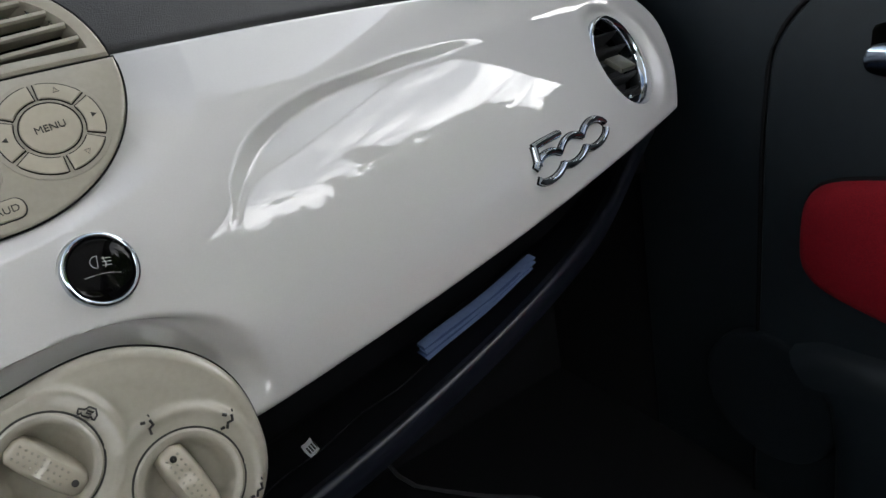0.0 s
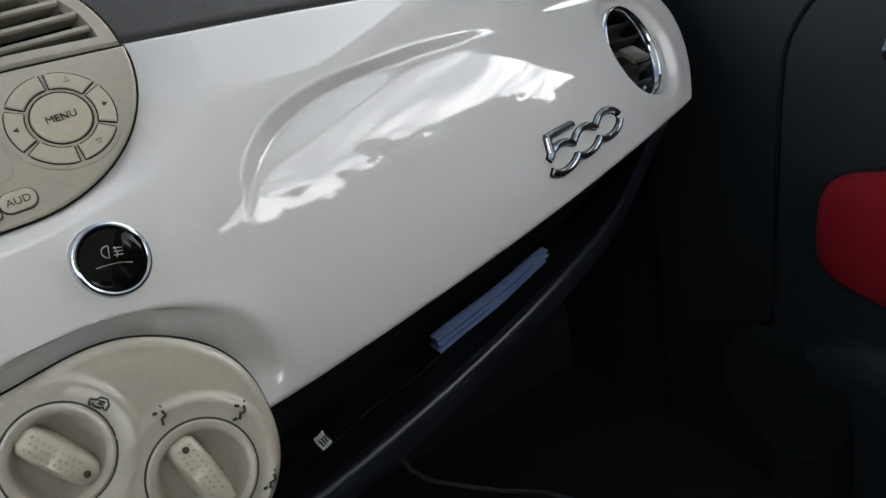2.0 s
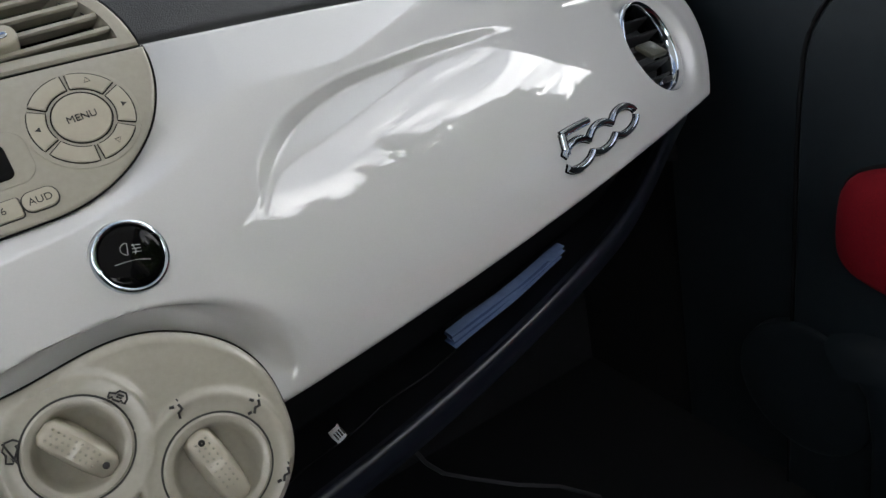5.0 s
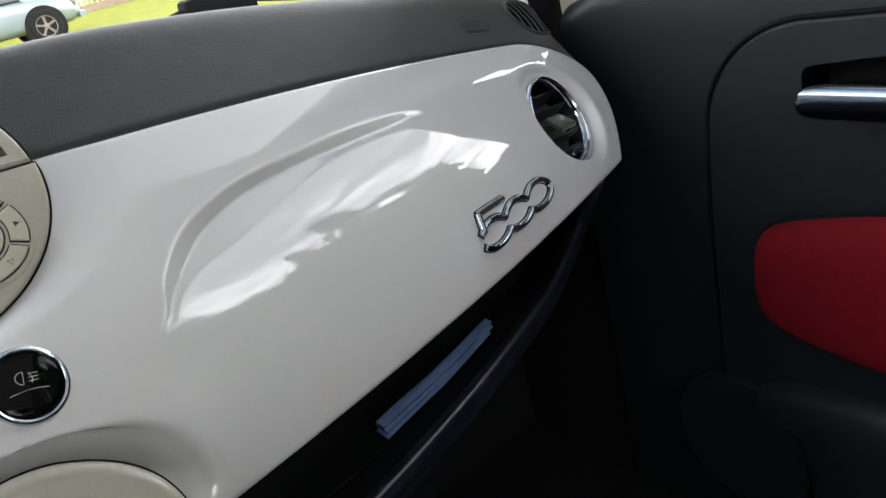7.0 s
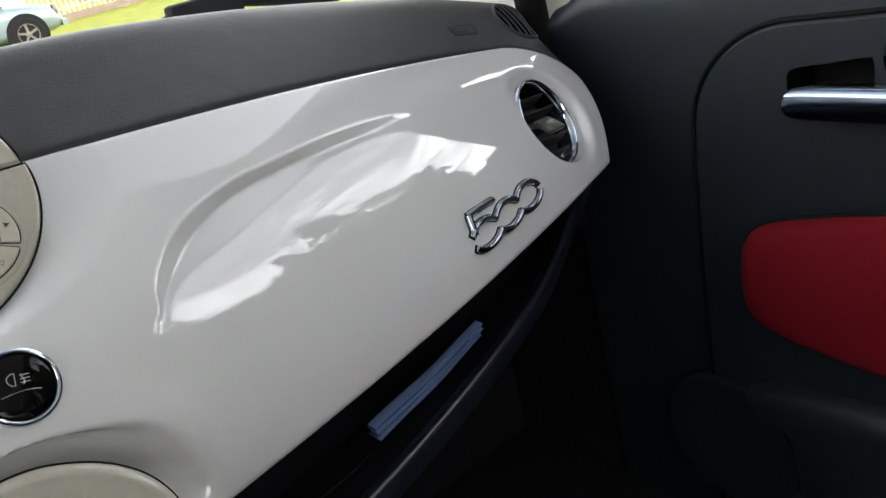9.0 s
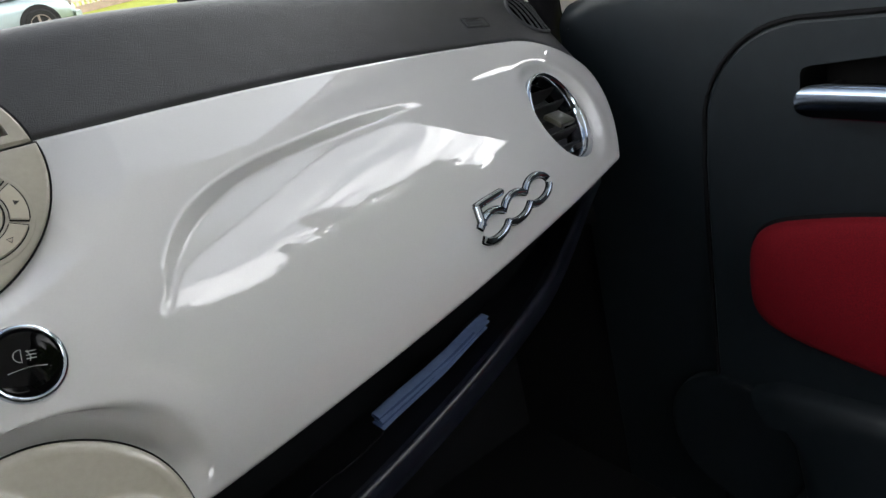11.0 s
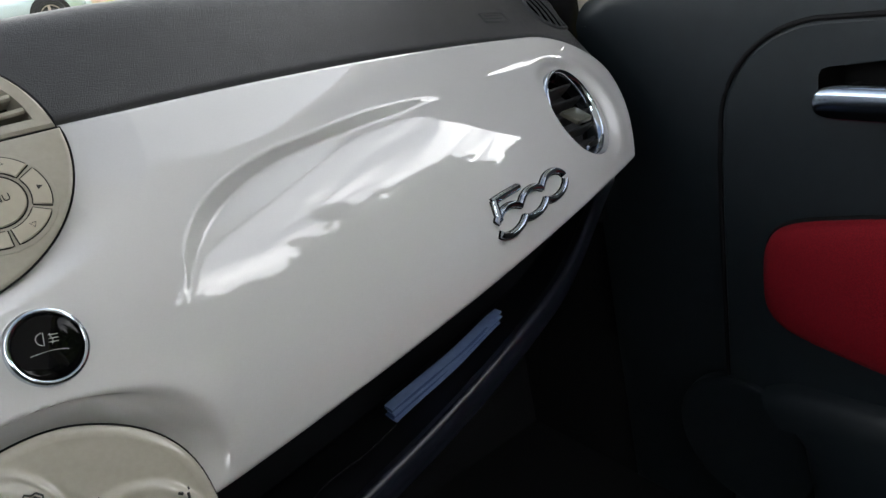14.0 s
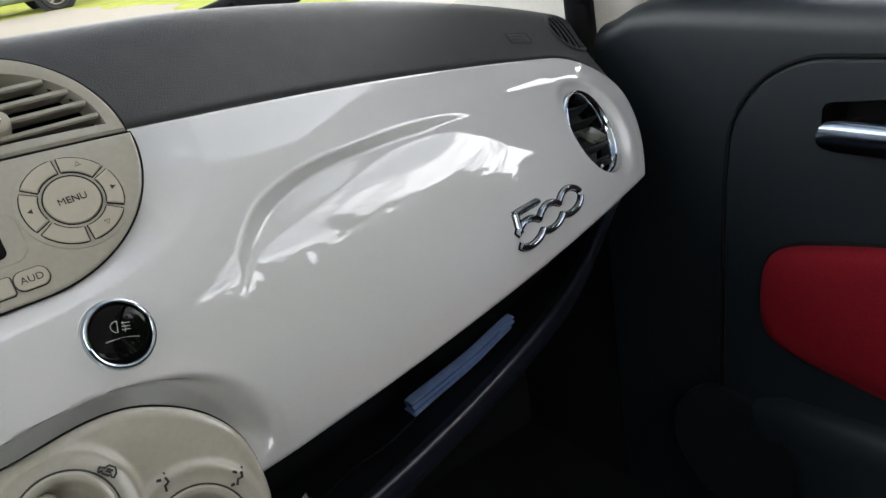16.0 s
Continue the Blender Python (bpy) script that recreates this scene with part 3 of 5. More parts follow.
def build_emblem():
    root = thing("chrome_emblem", "chrome emblem of linked open arcs fixed to the white fascia", "emblem")
    def at(x, z, h=0.0015):
        return Vector((x, face_y(x, z), z)) + face_normal(x, z) * h
    # three linked circles, open between their upper and lower halves
    cx0, cz0, step, r = 0.3829, E - 0.2418, 0.0340, 0.0180
    def arc(c, a0, a1, n=16, tall=0.56):
        return [(cx0 + step * c + r * 1.06 * math.cos(radians(a0 + (a1 - a0) * k / n)), cz0 + 0.0003 * c + r * tall * math.sin(radians(a0 + (a1 - a0) * k / n))) for k in range(n + 1)]
    strokes = [arc(0, 152, 30) + arc(1, 150, 30)[1:] + arc(2, 150, 12)[1:],
               arc(0, 200, 330, tall=0.50) + arc(1, 210, 330, tall=0.50)[1:] + arc(2, 210, 348, tall=0.50)[1:],
               [(0.3698, cz0 + 0.0048), (0.3708, cz0 + 0.0115), (0.3724, cz0 + 0.0190)],
               [(0.3714, cz0 + 0.0190), (0.3820, cz0 + 0.0188), (0.3940, cz0 + 0.0180), (0.4060, cz0 + 0.0171)]]
    for s in strokes:
        bm = bmesh.new()
        rings = []
        pts = [at(x, z, 0.0) for x, z in s]
        for i, p in enumerate(pts):
            n = face_normal(*s[i])
            d = (pts[min(i + 1, len(pts) - 1)] - pts[max(i - 1, 0)]).normalized()
            o = d.cross(n).normalized()
            w = 0.0027
            rings.append([p + o * (w * u) + n * h for u, h in ((-1, -0.002), (-1, 0.0026), (-0.90, 0.0032), (-0.46, 0.0043), (-0.34, 0.0045), (0.34, 0.0045), (0.46, 0.0043), (0.90, 0.0032), (1, 0.0026), (1, -0.002))])
        vs = grid(bm, rings, close_u=True)
        cap(bm, vs[0])
        cap(bm, vs[-1])
        stroke = part("stroke", bm, M_CHROME, root, angle=25)
        # added black rim imitating the dark reflections on the stroke's sides
        bm = bmesh.new()
        rings = []
        for i, p in enumerate(pts):
            n = face_normal(*s[i])
            d = (pts[min(i + 1, len(pts) - 1)] - pts[max(i - 1, 0)]).normalized()
            o = d.cross(n).normalized()
            over = d * (0.0005 if i == len(pts) - 1 else -0.0005 if i == 0 else 0.0)
            rings.append([p + over + o * (0.0033 * u) + n * h for u, h in ((-1, -0.002), (-1, 0.0008), (-0.9, 0.0012), (0.9, 0.0012), (1, 0.0008), (1, -0.002))])
        vs = grid(bm, rings, close_u=True)
        cap(bm, vs[0])
        cap(bm, vs[-1])
        part("dark_edge", bm, M_GLOSSBLACK, stroke, "gloss black edge imitating the dark stroke sides")


def build_fog_button():
    x, z = 0.0473, E - 0.1666
    root = thing("fog_light_button", "round gloss black fog lamp button in a chrome ring", "button", (x, face_y(x, z), z))
    m = Matrix.Translation(-root.location) @ face_frame(x, z, 0.0015, (0.19, -0.86, 0.47), -16)
    R = 0.0197
    bm = bmesh.new()
    revolve(bm, [(R + 0.0019, -0.008), (R + 0.0017, -0.0034), (R + 0.0010, -0.0028), (R + 0.0002, -0.0040), (R + 0.0001, -0.006)], m, 56, False)
    part("surround", bm, M_WHITE, root)
    bm = bmesh.new()
    revolve(bm, [(R, -0.004), (R, 0.0006), (R - 0.0002, 0.0015), (R - 0.0007, 0.0023), (R - 0.0015, 0.0027), (R - 0.0023, 0.0025), (R - 0.0029, 0.0018), (R - 0.0033, 0.0008), (R - 0.0034, -0.003)], m, 56, False)
    part("chrome_ring", bm, M_CHROME, root, "polished chrome ring")
    bm = bmesh.new()
    rr = R - 0.0033
    revolve(bm, [(rr, -0.001), (rr, 0.0012), (rr * 0.92, 0.0020), (rr * 0.6, 0.0026), (rr * 0.3, 0.0029), (0.0, 0.0030)], m, 48, False)
    part("lens", bm, M_GLOSSBLACK, root, "gloss black lens")
    # fog lamp sign
    bm = bmesh.new()
    h = 0.0034
    d = [(-0.0008, -0.0032), (-0.0008, 0.0032)] + [(-0.0008 - 0.0036 * math.sin(math.pi * k / 10), 0.0032 * math.cos(math.pi * k / 10)) for k in range(1, 10)]
    tube(bm, [m @ Vector((px_ - 0.0012, py + 0.0035, h - 0.0003)) for px_, py in d], 0.00022, 6, closed=True)
    for k in range(3):
        y = 0.0017 + 0.0018 * k
        tube(bm, [m @ Vector((0.0003, y, h - 0.0004)), m @ Vector((0.0049, y + 0.0003, h - 0.0006))], 0.00022, 6)
    tube(bm, [m @ Vector((0.0016 + 0.0006 * math.sin(k), 0.0006 + 0.0011 * k, h - 0.0003)) for k in range(6)], 0.00025, 6)
    part("fog_sign", bm, M_GREYPRINT, root, "pale printed fog lamp sign")
    bm = bmesh.new()
    tube(bm, [m @ Vector((-0.009 + 0.0018 * k, -0.0045 + 0.0022 * math.sin(k / 10 * math.pi * 0.7), 0.0028)) for k in range(11)], 0.00018, 6)
    part("indicator_line", bm, M_GREYPRINT, root)


def radio_outline():
    pts = []
    for k in range(25):
        a = math.pi + math.pi / 2 * k / 24
        pts.append((XC - 0.0662 + 0.085 * math.cos(a), 0.036 + 0.082 * math.sin(a)))
    for k in range(25):
        a = 1.5 * math.pi + math.pi / 2 * k / 24
        pts.append((XC + 0.0662 + 0.085 * math.cos(a), 0.036 + 0.082 * math.sin(a)))
    for k in range(1, 30):
        x = XC + 0.15 - 0.30 * k / 30
        pts.append((x, 0.036 + 0.006 * (1 - ((x - XC) / 0.15) ** 2)))
    return pts


def sector(r0, r1, a0, a1, n=14):
    pts = [(r1 * math.cos(radians(a0 + (a1 - a0) * k / n)), r1 * math.sin(radians(a0 + (a1 - a0) * k / n))) for k in range(n + 1)]
    pts += [(r0 * math.cos(radians(a1 + (a0 - a1) * k / n)), r0 * math.sin(radians(a1 + (a0 - a1) * k / n))) for k in range(n + 1)]
    return pts


def line_loop(bm, pts, m, r=0.0003, h=0.0):
    tube(bm, [m @ Vector((x, y, h)) for x, y in pts], r, 6, closed=True)


def build_radio():
    root = thing("car_radio", "warm ivory radio front with round keypad and moulded keys", "radio", RADIO.translation)
    m = Matrix.Translation(-root.location) @ RADIO @ pose(0, 0, 0.004)
    bm = bmesh.new()
    plate(bm, radio_outline(), m, 0.03, 0.0022)
    part("front", bm, M_IVORY, root)
    bm = bmesh.new()
    line_loop(bm, inset(radio_outline(), -0.0005), m, 0.0006, -0.0018)
    part("seam", bm, M_SEAM, root)
    # round keypad
    k = m @ pose(0.0578, 0.0028, 0)
    bm = bmesh.new()
    revolve(bm, [(0.0305, -0.001), (0.0305, 0.0006), (0.0292, 0.0010), (0.0286, 0.0011), (0.0, 0.0011)], k, 64, False)
    part("keypad_rim", bm, M_IVORY, root)
    for a0 in (-30, 30, 90, 150, 210, 270):
        bm = bmesh.new()
        s = sector(0.0182, 0.0275, a0 + 3.2, a0 + 56.8)
        plate(bm, s, k @ pose(0, 0, 0.0024), 0.004, 0.0009)
        key = part("key", bm, M_IVORY_GLOSS, root)
        bm = bmesh.new()
        line_loop(bm, inset(s, -0.0002), k, 0.00042, 0.0013)
        part("key_gap", bm, M_SEAM, key)
    bm = bmesh.new()
    revolve(bm, [(0.0155, -0.001), (0.0155, 0.0012), (0.0148, 0.0022), (0.0138, 0.0024), (0.0, 0.0019)], k, 56, False)
    menu = part("menu_key", bm, M_IVORY_GLOSS, root)
    bm = bmesh.new()
    line_loop(bm, [(0.0157 * math.cos(2 * math.pi * i / 48), 0.0157 * math.sin(2 * math.pi * i / 48)) for i in range(48)], k, 0.00042, 0.0013)
    part("key_gap", bm, M_SEAM, menu)
    lettering("menu_print", "MENU", 0.0060, k @ pose(0, 0, 0.0022), M_PRINT, menu)
    # arrow marks
    for a, filled in ((0, True), (62, False), (180, True), (300, False)):
        bm = bmesh.new()
        c = Vector((0.0233 * math.cos(radians(a)), 0.0233 * math.sin(radians(a)), 0.0026))
        turn = {0: 0, 62: 90, 180: 180, 300: 270}[a]
        tri = [(0.0016, 0), (-0.0013, 0.0016), (-0.0013, -0.0016)]
        mm = k @ Matrix.Translation(c) @ pose(0, 0, 0, 0, 0, turn)
        if filled:
            plate(bm, tri, mm, 0.0003, 0.0001)
        else:
            line_loop(bm, tri, mm, 0.00022)
        part("arrow_print", bm, M_PRINT, root)
    # preset keys in a row along the lower edge
    for x, w, word in ((0.0210, 0.0176, "AUD"), (0.0026, 0.0170, "6"), (-0.0160, 0.0170, "5")):
        bm = bmesh.new()
        r = rounded(w, 0.0112, 0.0050 if word == "AUD" else 0.0015, cx=x, cy=-0.0345 + (0.0005 if word == "AUD" else 0))
        plate(bm, r, m @ pose(0, 0, 0.0018), 0.003, 0.0009)
        key = part("preset_key", bm, M_IVORY_GLOSS, root)
        bm = bmesh.new()
        line_loop(bm, inset(r, -0.0003), m, 0.00045, 0.0002)
        part("key_gap", bm, M_PRINT, key)
        if word != "5":
            lettering("key_print", word, 0.0058, m @ pose(x, -0.0345, 0.0018), M_PRINT, key)
    # display window
    bm = bmesh.new()
    plate(bm, rounded(0.090, 0.032, 0.010, cx=-0.0185, cy=-0.0065), m @ pose(0, 0, 0.0004), 0.002, 0.0006)
    part("display_surround", bm, M_IVORY, root)
    bm = bmesh.new()
    plate(bm, rounded(0.074, 0.021, 0.004, cx=-0.0215, cy=-0.0075), m @ pose(0, 0, 0.001), 0.002, 0.0004)
    part("display", bm, M_GLOSSBLACK, root, "dark display glass")


def build_centre_vent():
    root = thing("centre_air_vent", "ivory domed centre air vent with horizontal slats", "air vent", RADIO.translation)
    m = Matrix.Translation(-root.location) @ RADIO @ pose(0, 0, 0.004)
    def dome(w, base, top, rx, n=18):
        pts = []
        for k in range(n + 1):
            a = math.pi / 2 * k / n
            pts.append((XC + w - rx + rx * math.cos(a), base + (top - base) * math.sin(a)))
        for k in range(n + 1):
            a = math.pi / 2 + math.pi / 2 * k / n
            pts.append((XC - w + rx + rx * math.cos(a), base + (top - base) * math.sin(a)))
        lo = []
        for k in range(1, 30):
            x = XC - w + 2 * w * k / 30
            lo.append((x, base + 0.006 * (1 - ((x - XC) / w) ** 2)))
        return pts + lo
    outer, inner = dome(0.1495, 0.0378, 0.112, 0.075), dome(0.1405, 0.0458, 0.1, 0.064)
    bm = bmesh.new()
    rings = [[m @ Vector((x, y, -0.048)) for x, y in outer], [m @ Vector((x, y, -0.0015)) for x, y in outer],
             [m @ Vector((x, y, 0)) for x, y in inset(outer, 0.0015)], [m @ Vector((x, y, 0.0)) for x, y in inset(inner, -0.003)],
             [m @ Vector((x, y, -0.0012)) for x, y in inner], [m @ Vector((x, y, -0.046)) for x, y in inner]]
    vs = grid(bm, rings, close_u=True)
    part("surround", bm, M_IVORY, root)
    # flat black sheet close behind the slats, painted-in shade of the duct
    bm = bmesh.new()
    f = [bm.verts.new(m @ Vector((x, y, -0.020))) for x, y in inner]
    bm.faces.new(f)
    part("opening_shade", bm, M_VENT_SHADE, root)
    bm = bmesh.new()
    line_loop(bm, inset(outer, -0.0008), m, 0.0011, -0.003)
    part("seam", bm, M_SEAM, root)
    for k in range(5):
        y = 0.0542 + 0.0106 * k
        t = max(0.0, (y - 0.0458) / 0.0542)
        hw = 0.1405 - 0.064 * (1 - math.sqrt(max(0.0, 1 - t * t))) - 0.0005
        bm = bmesh.new()
        rows = []
        for d, th, dy in ((-0.019, 0.0008, 0.0048), (-0.0095, 0.0010, 0.0022), (-0.006, 0.0015, 0.001), (-0.003, 0.0018, 0), (-0.0016, 0.0011, 0)):
            rows.append([m @ Vector((XC - hw, y + dy - th, d)), m @ Vector((XC + hw, y + dy - th, d)), m @ Vector((XC + hw, y + dy + th, d)), m @ Vector((XC - hw, y + dy + th, d))])
        vs = grid(bm, rows, close_u=True)
        cap(bm, vs[0])
        cap(bm, vs[-1])
        part("slat", bm, M_IVORY, root, angle=50)
    bm = bmesh.new()
    plate(bm, rounded(0.034, 0.0145, 0.007, cx=0.030, cy=0.0625), m @ pose(0, 0, 0.005), 0.012, 0.002)
    tab = part("thumb_tab", bm, M_IVORY_GLOSS, root)
    bm = bmesh.new()
    plate(bm, rounded(0.020, 0.004, 0.002, cx=0.032, cy=0.0625), m @ pose(0, 0, 0.0056), 0.001, 0.0005)
    part("tab_inlay", bm, M_CHROME, tab, "bright inlay")


def build_climate():
    root = thing("climate_panel", "ivory oval climate control panel with round dials", "control panel", CLIMATE.translation)
    m = Matrix.Translation(-root.location) @ CLIMATE
    dials = ((-0.0122, 0.0056, 0.0252, -57), (0.0420, -0.0338, 0.0270, -78))
    def height(x, y):
        h = 0.0
        for cx, cy, r, turn in dials:
            d = math.hypot(x - cx, y - cy) - r
            if d < -0.004:
                return -0.008
            h = max(h, 0.0036 * (1 - smooth(0.0095, 0.0140, d)) + 0.0008 * math.exp(-((d - 0.0095) / 0.003) ** 2))
        return h
    bm = bmesh.new()
    o = climate_outline(n=300)
    rings = [[m @ Vector((x, y, -0.05)) for x, y in o]]
    for ins, h in ((0, -0.008), (0.0004, -0.004), (0.002, -0.0015)):
        rings.append([m @ Vector((x, y, h)) for x, y in inset(o, ins)])
    inner = inset(o, 0.005)
    cx, cy = XC, -0.02
    for k in range(90):
        s = 1 - k / 90
        rings.append([m @ Vector((cx + (x - cx) * s, cy + (y - cy) * s, 0.0015 * smooth(1.0, 0.85, s) + height(cx + (x - cx) * s, cy + (y - cy) * s))) for x, y in inner])
    vs = grid(bm, rings, close_u=True)
    cap(bm, vs[-1])
    part("front", bm, M_IVORY, root, angle=60)
    bm = bmesh.new()
    line_loop(bm, inset(o, -0.0004), m, 0.0006, -0.009)
    part("seam", bm, M_SEAM, root)
    for cx, cy, r, turn in dials:
        k = m @ pose(cx, cy, 0.0015)
        bm = bmesh.new()
        line_loop(bm, [((r + 0.0004) * math.cos(2 * math.pi * i / 64), (r + 0.0004) * math.sin(2 * math.pi * i / 64)) for i in range(64)], k, 0.0007, 0.0035)
        part("dial_gap", bm, M_PRINT, root)
        bm = bmesh.new()
        revolve(bm, [(r, 0.0), (r, 0.004), (r - 0.0012, 0.0052), (r - 0.0035, 0.0052), (r - 0.0052, 0.0040), (r - 0.0075, -0.003), (r - 0.011, -0.006), (0.0, -0.007)], k, 64, False)
        dial = part("dial", bm, M_IVORY, root)
        bm = bmesh.new()
        kk = k @ pose(0, 0, 0, 0, 0, turn)
        L = r - 0.0055
        rows = []
        for x, w, h0, h1 in ((-L, 0.0035, -0.004, 0.004), (-L + 0.003, 0.0066, -0.007, 0.0072), (-L * 0.5, 0.0072, -0.007, 0.0088), (0, 0.0072, -0.007, 0.0092), (L * 0.5, 0.0070, -0.007, 0.0088), (L - 0.003, 0.0062, -0.007, 0.0072), (L, 0.0035, -0.004, 0.004)):
            rows.append([kk @ Vector((x, -w * 1.25, h0)), kk @ Vector((x, -w, h1 * 0.6)), kk @ Vector((x, -w * 0.72, h1)), kk @ Vector((x, w * 0.72, h1)), kk @ Vector((x, w, h1 * 0.6)), kk @ Vector((x, w * 1.25, h0))])
        vs = grid(bm, rows)
        cap(bm, vs[0])
        cap(bm, vs[-1])
        grip = part("grip", bm, M_IVORY_GLOSS, dial, angle=60)
        bm = bmesh.new()
        for i in range(9):
            for j in (-1, 0, 1):
                x, y = -L * 0.78 + i * L * 0.155 + (0.0009 if j == 0 else 0), j * 0.0031
                h = 0.0089 if abs(x) < L * 0.5 else 0.0083
                revolve(bm, [(0.0007, -0.0005), (0.0007, 0.0003), (0.0003, 0.0006)], kk @ pose(x, y, h), 8)
        part("grip_dots", bm, M_IVORY, grip)
        bm = bmesh.new()
        revolve(bm, [(0.0017, -0.002), (0.0017, 0.0004), (0.0014, 0.0006)], kk @ pose((L * 0.74) * (1 if turn > -60 else -1), 0, 0.0083), 16)
        part("marker", bm, M_PRINT, grip, "dark grey marker dot")
    # printed signs round the dials
    def sign(name, x, y, s, lines, spin, thick=0.00052):
        bm = bmesh.new()
        q = m @ pose(x, y, 0.0064, 0, 0, spin)
        for ln in lines:
            tube(bm, [q @ Vector((a * s, b * s, 0)) for a, b in ln], thick, 6)
        part(name, bm, M_PRINT, root)
    carform = [(-1, -0.5), (-1.1, 0.1), (-0.4, 0.25), (-0.1, 0.7), (0.7, 0.7), (1.1, 0.1), (1.05, -0.5), (0.75, -0.5), (0.6, -0.25), (0.35, -0.5), (-0.45, -0.5), (-0.6, -0.25), (-0.8, -0.5), (-1, -0.5)]
    arrow = [(0.6, 0.25), (-0.1, 0.25), (-0.15, -0.05), (0.5, -0.05)]
    sign("air_sign", 0.0132, 0.0206, 0.0041, [carform, arrow], -48)
    sign("air_sign", -0.0378, 0.0186, 0.0050, [carform, [(-0.9, -0.9), (0.6, 0.9)]], 52)
    head = [(0.10, 1.25), (0.26, 1.30)]
    body = [(0.1, 0.75), (0.25, 0.0), (-0.35, -0.25), (-0.45, -1.0)]
    high, low = [(-1.05, 0.85), (-0.5, 0.7)], [(-1.3, -1.0), (-0.8, -0.8)]
    sign("airflow_sign", 0.0365, 0.0012, 0.0040, [head, body, high], 2, 0.0008)
    sign("airflow_sign", 0.0718, -0.0148, 0.0040, [head, body, high, low], -22, 0.0008)
    sign("airflow_sign", 0.0712, -0.0540, 0.0040, [head, body, low], -22, 0.0008)



def build_shelf(root):
    xs = [-0.20 + 0.875 * k / 70 for k in range(71)]
    def lip_y(x):
        xe = max(x, 0.0)
        return 0.372 + 0.115 * xe + 0.36 * xe * xe
    def lip_z(x):
        return E - 0.347 + 0.03 * smooth(0.45, 0.66, x)
    # back wall and floor of the open shelf, darker than its lip
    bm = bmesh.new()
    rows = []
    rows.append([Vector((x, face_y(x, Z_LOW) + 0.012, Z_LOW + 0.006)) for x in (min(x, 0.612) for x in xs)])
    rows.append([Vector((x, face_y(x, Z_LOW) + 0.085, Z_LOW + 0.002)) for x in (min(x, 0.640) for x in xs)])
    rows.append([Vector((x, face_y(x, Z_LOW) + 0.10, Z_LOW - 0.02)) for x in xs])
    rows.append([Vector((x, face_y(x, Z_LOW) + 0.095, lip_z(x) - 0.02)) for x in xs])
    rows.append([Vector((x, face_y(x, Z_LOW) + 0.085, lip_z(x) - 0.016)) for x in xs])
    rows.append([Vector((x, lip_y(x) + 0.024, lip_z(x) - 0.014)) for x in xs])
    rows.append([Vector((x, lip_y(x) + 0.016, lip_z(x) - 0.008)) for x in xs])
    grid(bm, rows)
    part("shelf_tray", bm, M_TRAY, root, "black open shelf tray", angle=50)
    # rounded lip and the apron under it
    bm = bmesh.new()
    rows = [[Vector((x, lip_y(x) + 0.017, lip_z(x) - 0.0085)) for x in xs], [Vector((x, lip_y(x) + 0.011, lip_z(x) - 0.0030)) for x in xs]]
    for k in range(11):
        a = math.pi * (0.20 + 0.72 * k / 10)
        rows.append([Vector((x, lip_y(x) + 0.0035 + 0.0045 * math.cos(a), lip_z(x) - 0.0045 + 0.0045 * math.sin(a))) for x in xs])
    rows.append([Vector((x, lip_y(x) + 0.001, lip_z(x) - 0.022)) for x in xs])
    rows.append([Vector((x, lip_y(x) + 0.012, lip_z(x) - 0.030)) for x in xs])
    rows.append([Vector((x, lip_y(x) + 0.04, lip_z(x) - 0.040)) for x in xs])
    rows.append([Vector((x, lip_y(x) + 0.12, lip_z(x) - 0.07)) for x in xs])
    rows.append([Vector((x, 0.88, lip_z(x) - 0.16)) for x in xs])
    grid(bm, rows)
    part("shelf_lip", bm, M_SHELF, root, "rounded satin black shelf lip", angle=50)
    # a stack of folded papers, a cord with a tag
    def shelf_point(x, back, up):
        return Vector((x, lip_y(x) + 0.022 + back, lip_z(x) - 0.012 + up))
    papers = thing("folded_papers", "stack of pale blue folded papers lying in the shelf", "papers")
    rng = random.Random(5)
    for k in range(7):
        bm = bmesh.new()
        x0, x1 = 0.2475 + 0.004 * rng.random(), 0.372 + 0.034 * rng.random()
        n = 18
        lift, lean = 0.0020 * k, 0.0012 * (rng.random() - 0.5)
        rows = []
        for i in range(n + 1):
            x = x0 + (x1 - x0) * i / n
            wob = 0.0006 * math.sin(i * 0.5 + k * 2.1) + lean * i / n
            thin = 1 - 0.35 * i / n
            f = 0.025 - 0.008 * i / n + 0.0014 * ((k * 2) % 3)
            lo, hi = lift * thin, (lift + 0.0011 + 0.0003 * (k % 2)) * thin
            b = f + 0.010
            rows.append([shelf_point(x, f, lo + wob), shelf_point(x, f - 0.0008, (lo + hi) / 2 + wob), shelf_point(x, f, hi + wob), shelf_point(x, b, hi + wob), shelf_point(x, b, lo + wob)])
        vs = grid(bm, rows, close_u=True)
        cap(bm, vs[0])
        cap(bm, vs[-1])
        part("sheet", bm, M_PAPER if k % 3 else M_PAPER_PALE, papers, angle=50)
    cable = thing("hanging_cable", "thin dark cable hanging from under the shelf to the floor", "cable")
    bm = bmesh.new()
    path = [(0.186, 0.47, -0.395), (0.190, 0.46, -0.415), (0.197, 0.46, -0.435), (0.210, 0.46, -0.455), (0.235, 0.46, -0.478), (0.275, 0.46, -0.512), (0.320, 0.46, -0.545), (0.37, 0.47, -0.60), (0.41, 0.48, -0.70), (0.43, 0.49, -0.798)]
    tube(bm, [(x, y, E + z) for x, y, z in path], 0.0018, 8)
    part("lead", bm, M_DARK, cable)
    cord = thing("tagged_cord", "thin black cord with a small white paper tag", "cord")
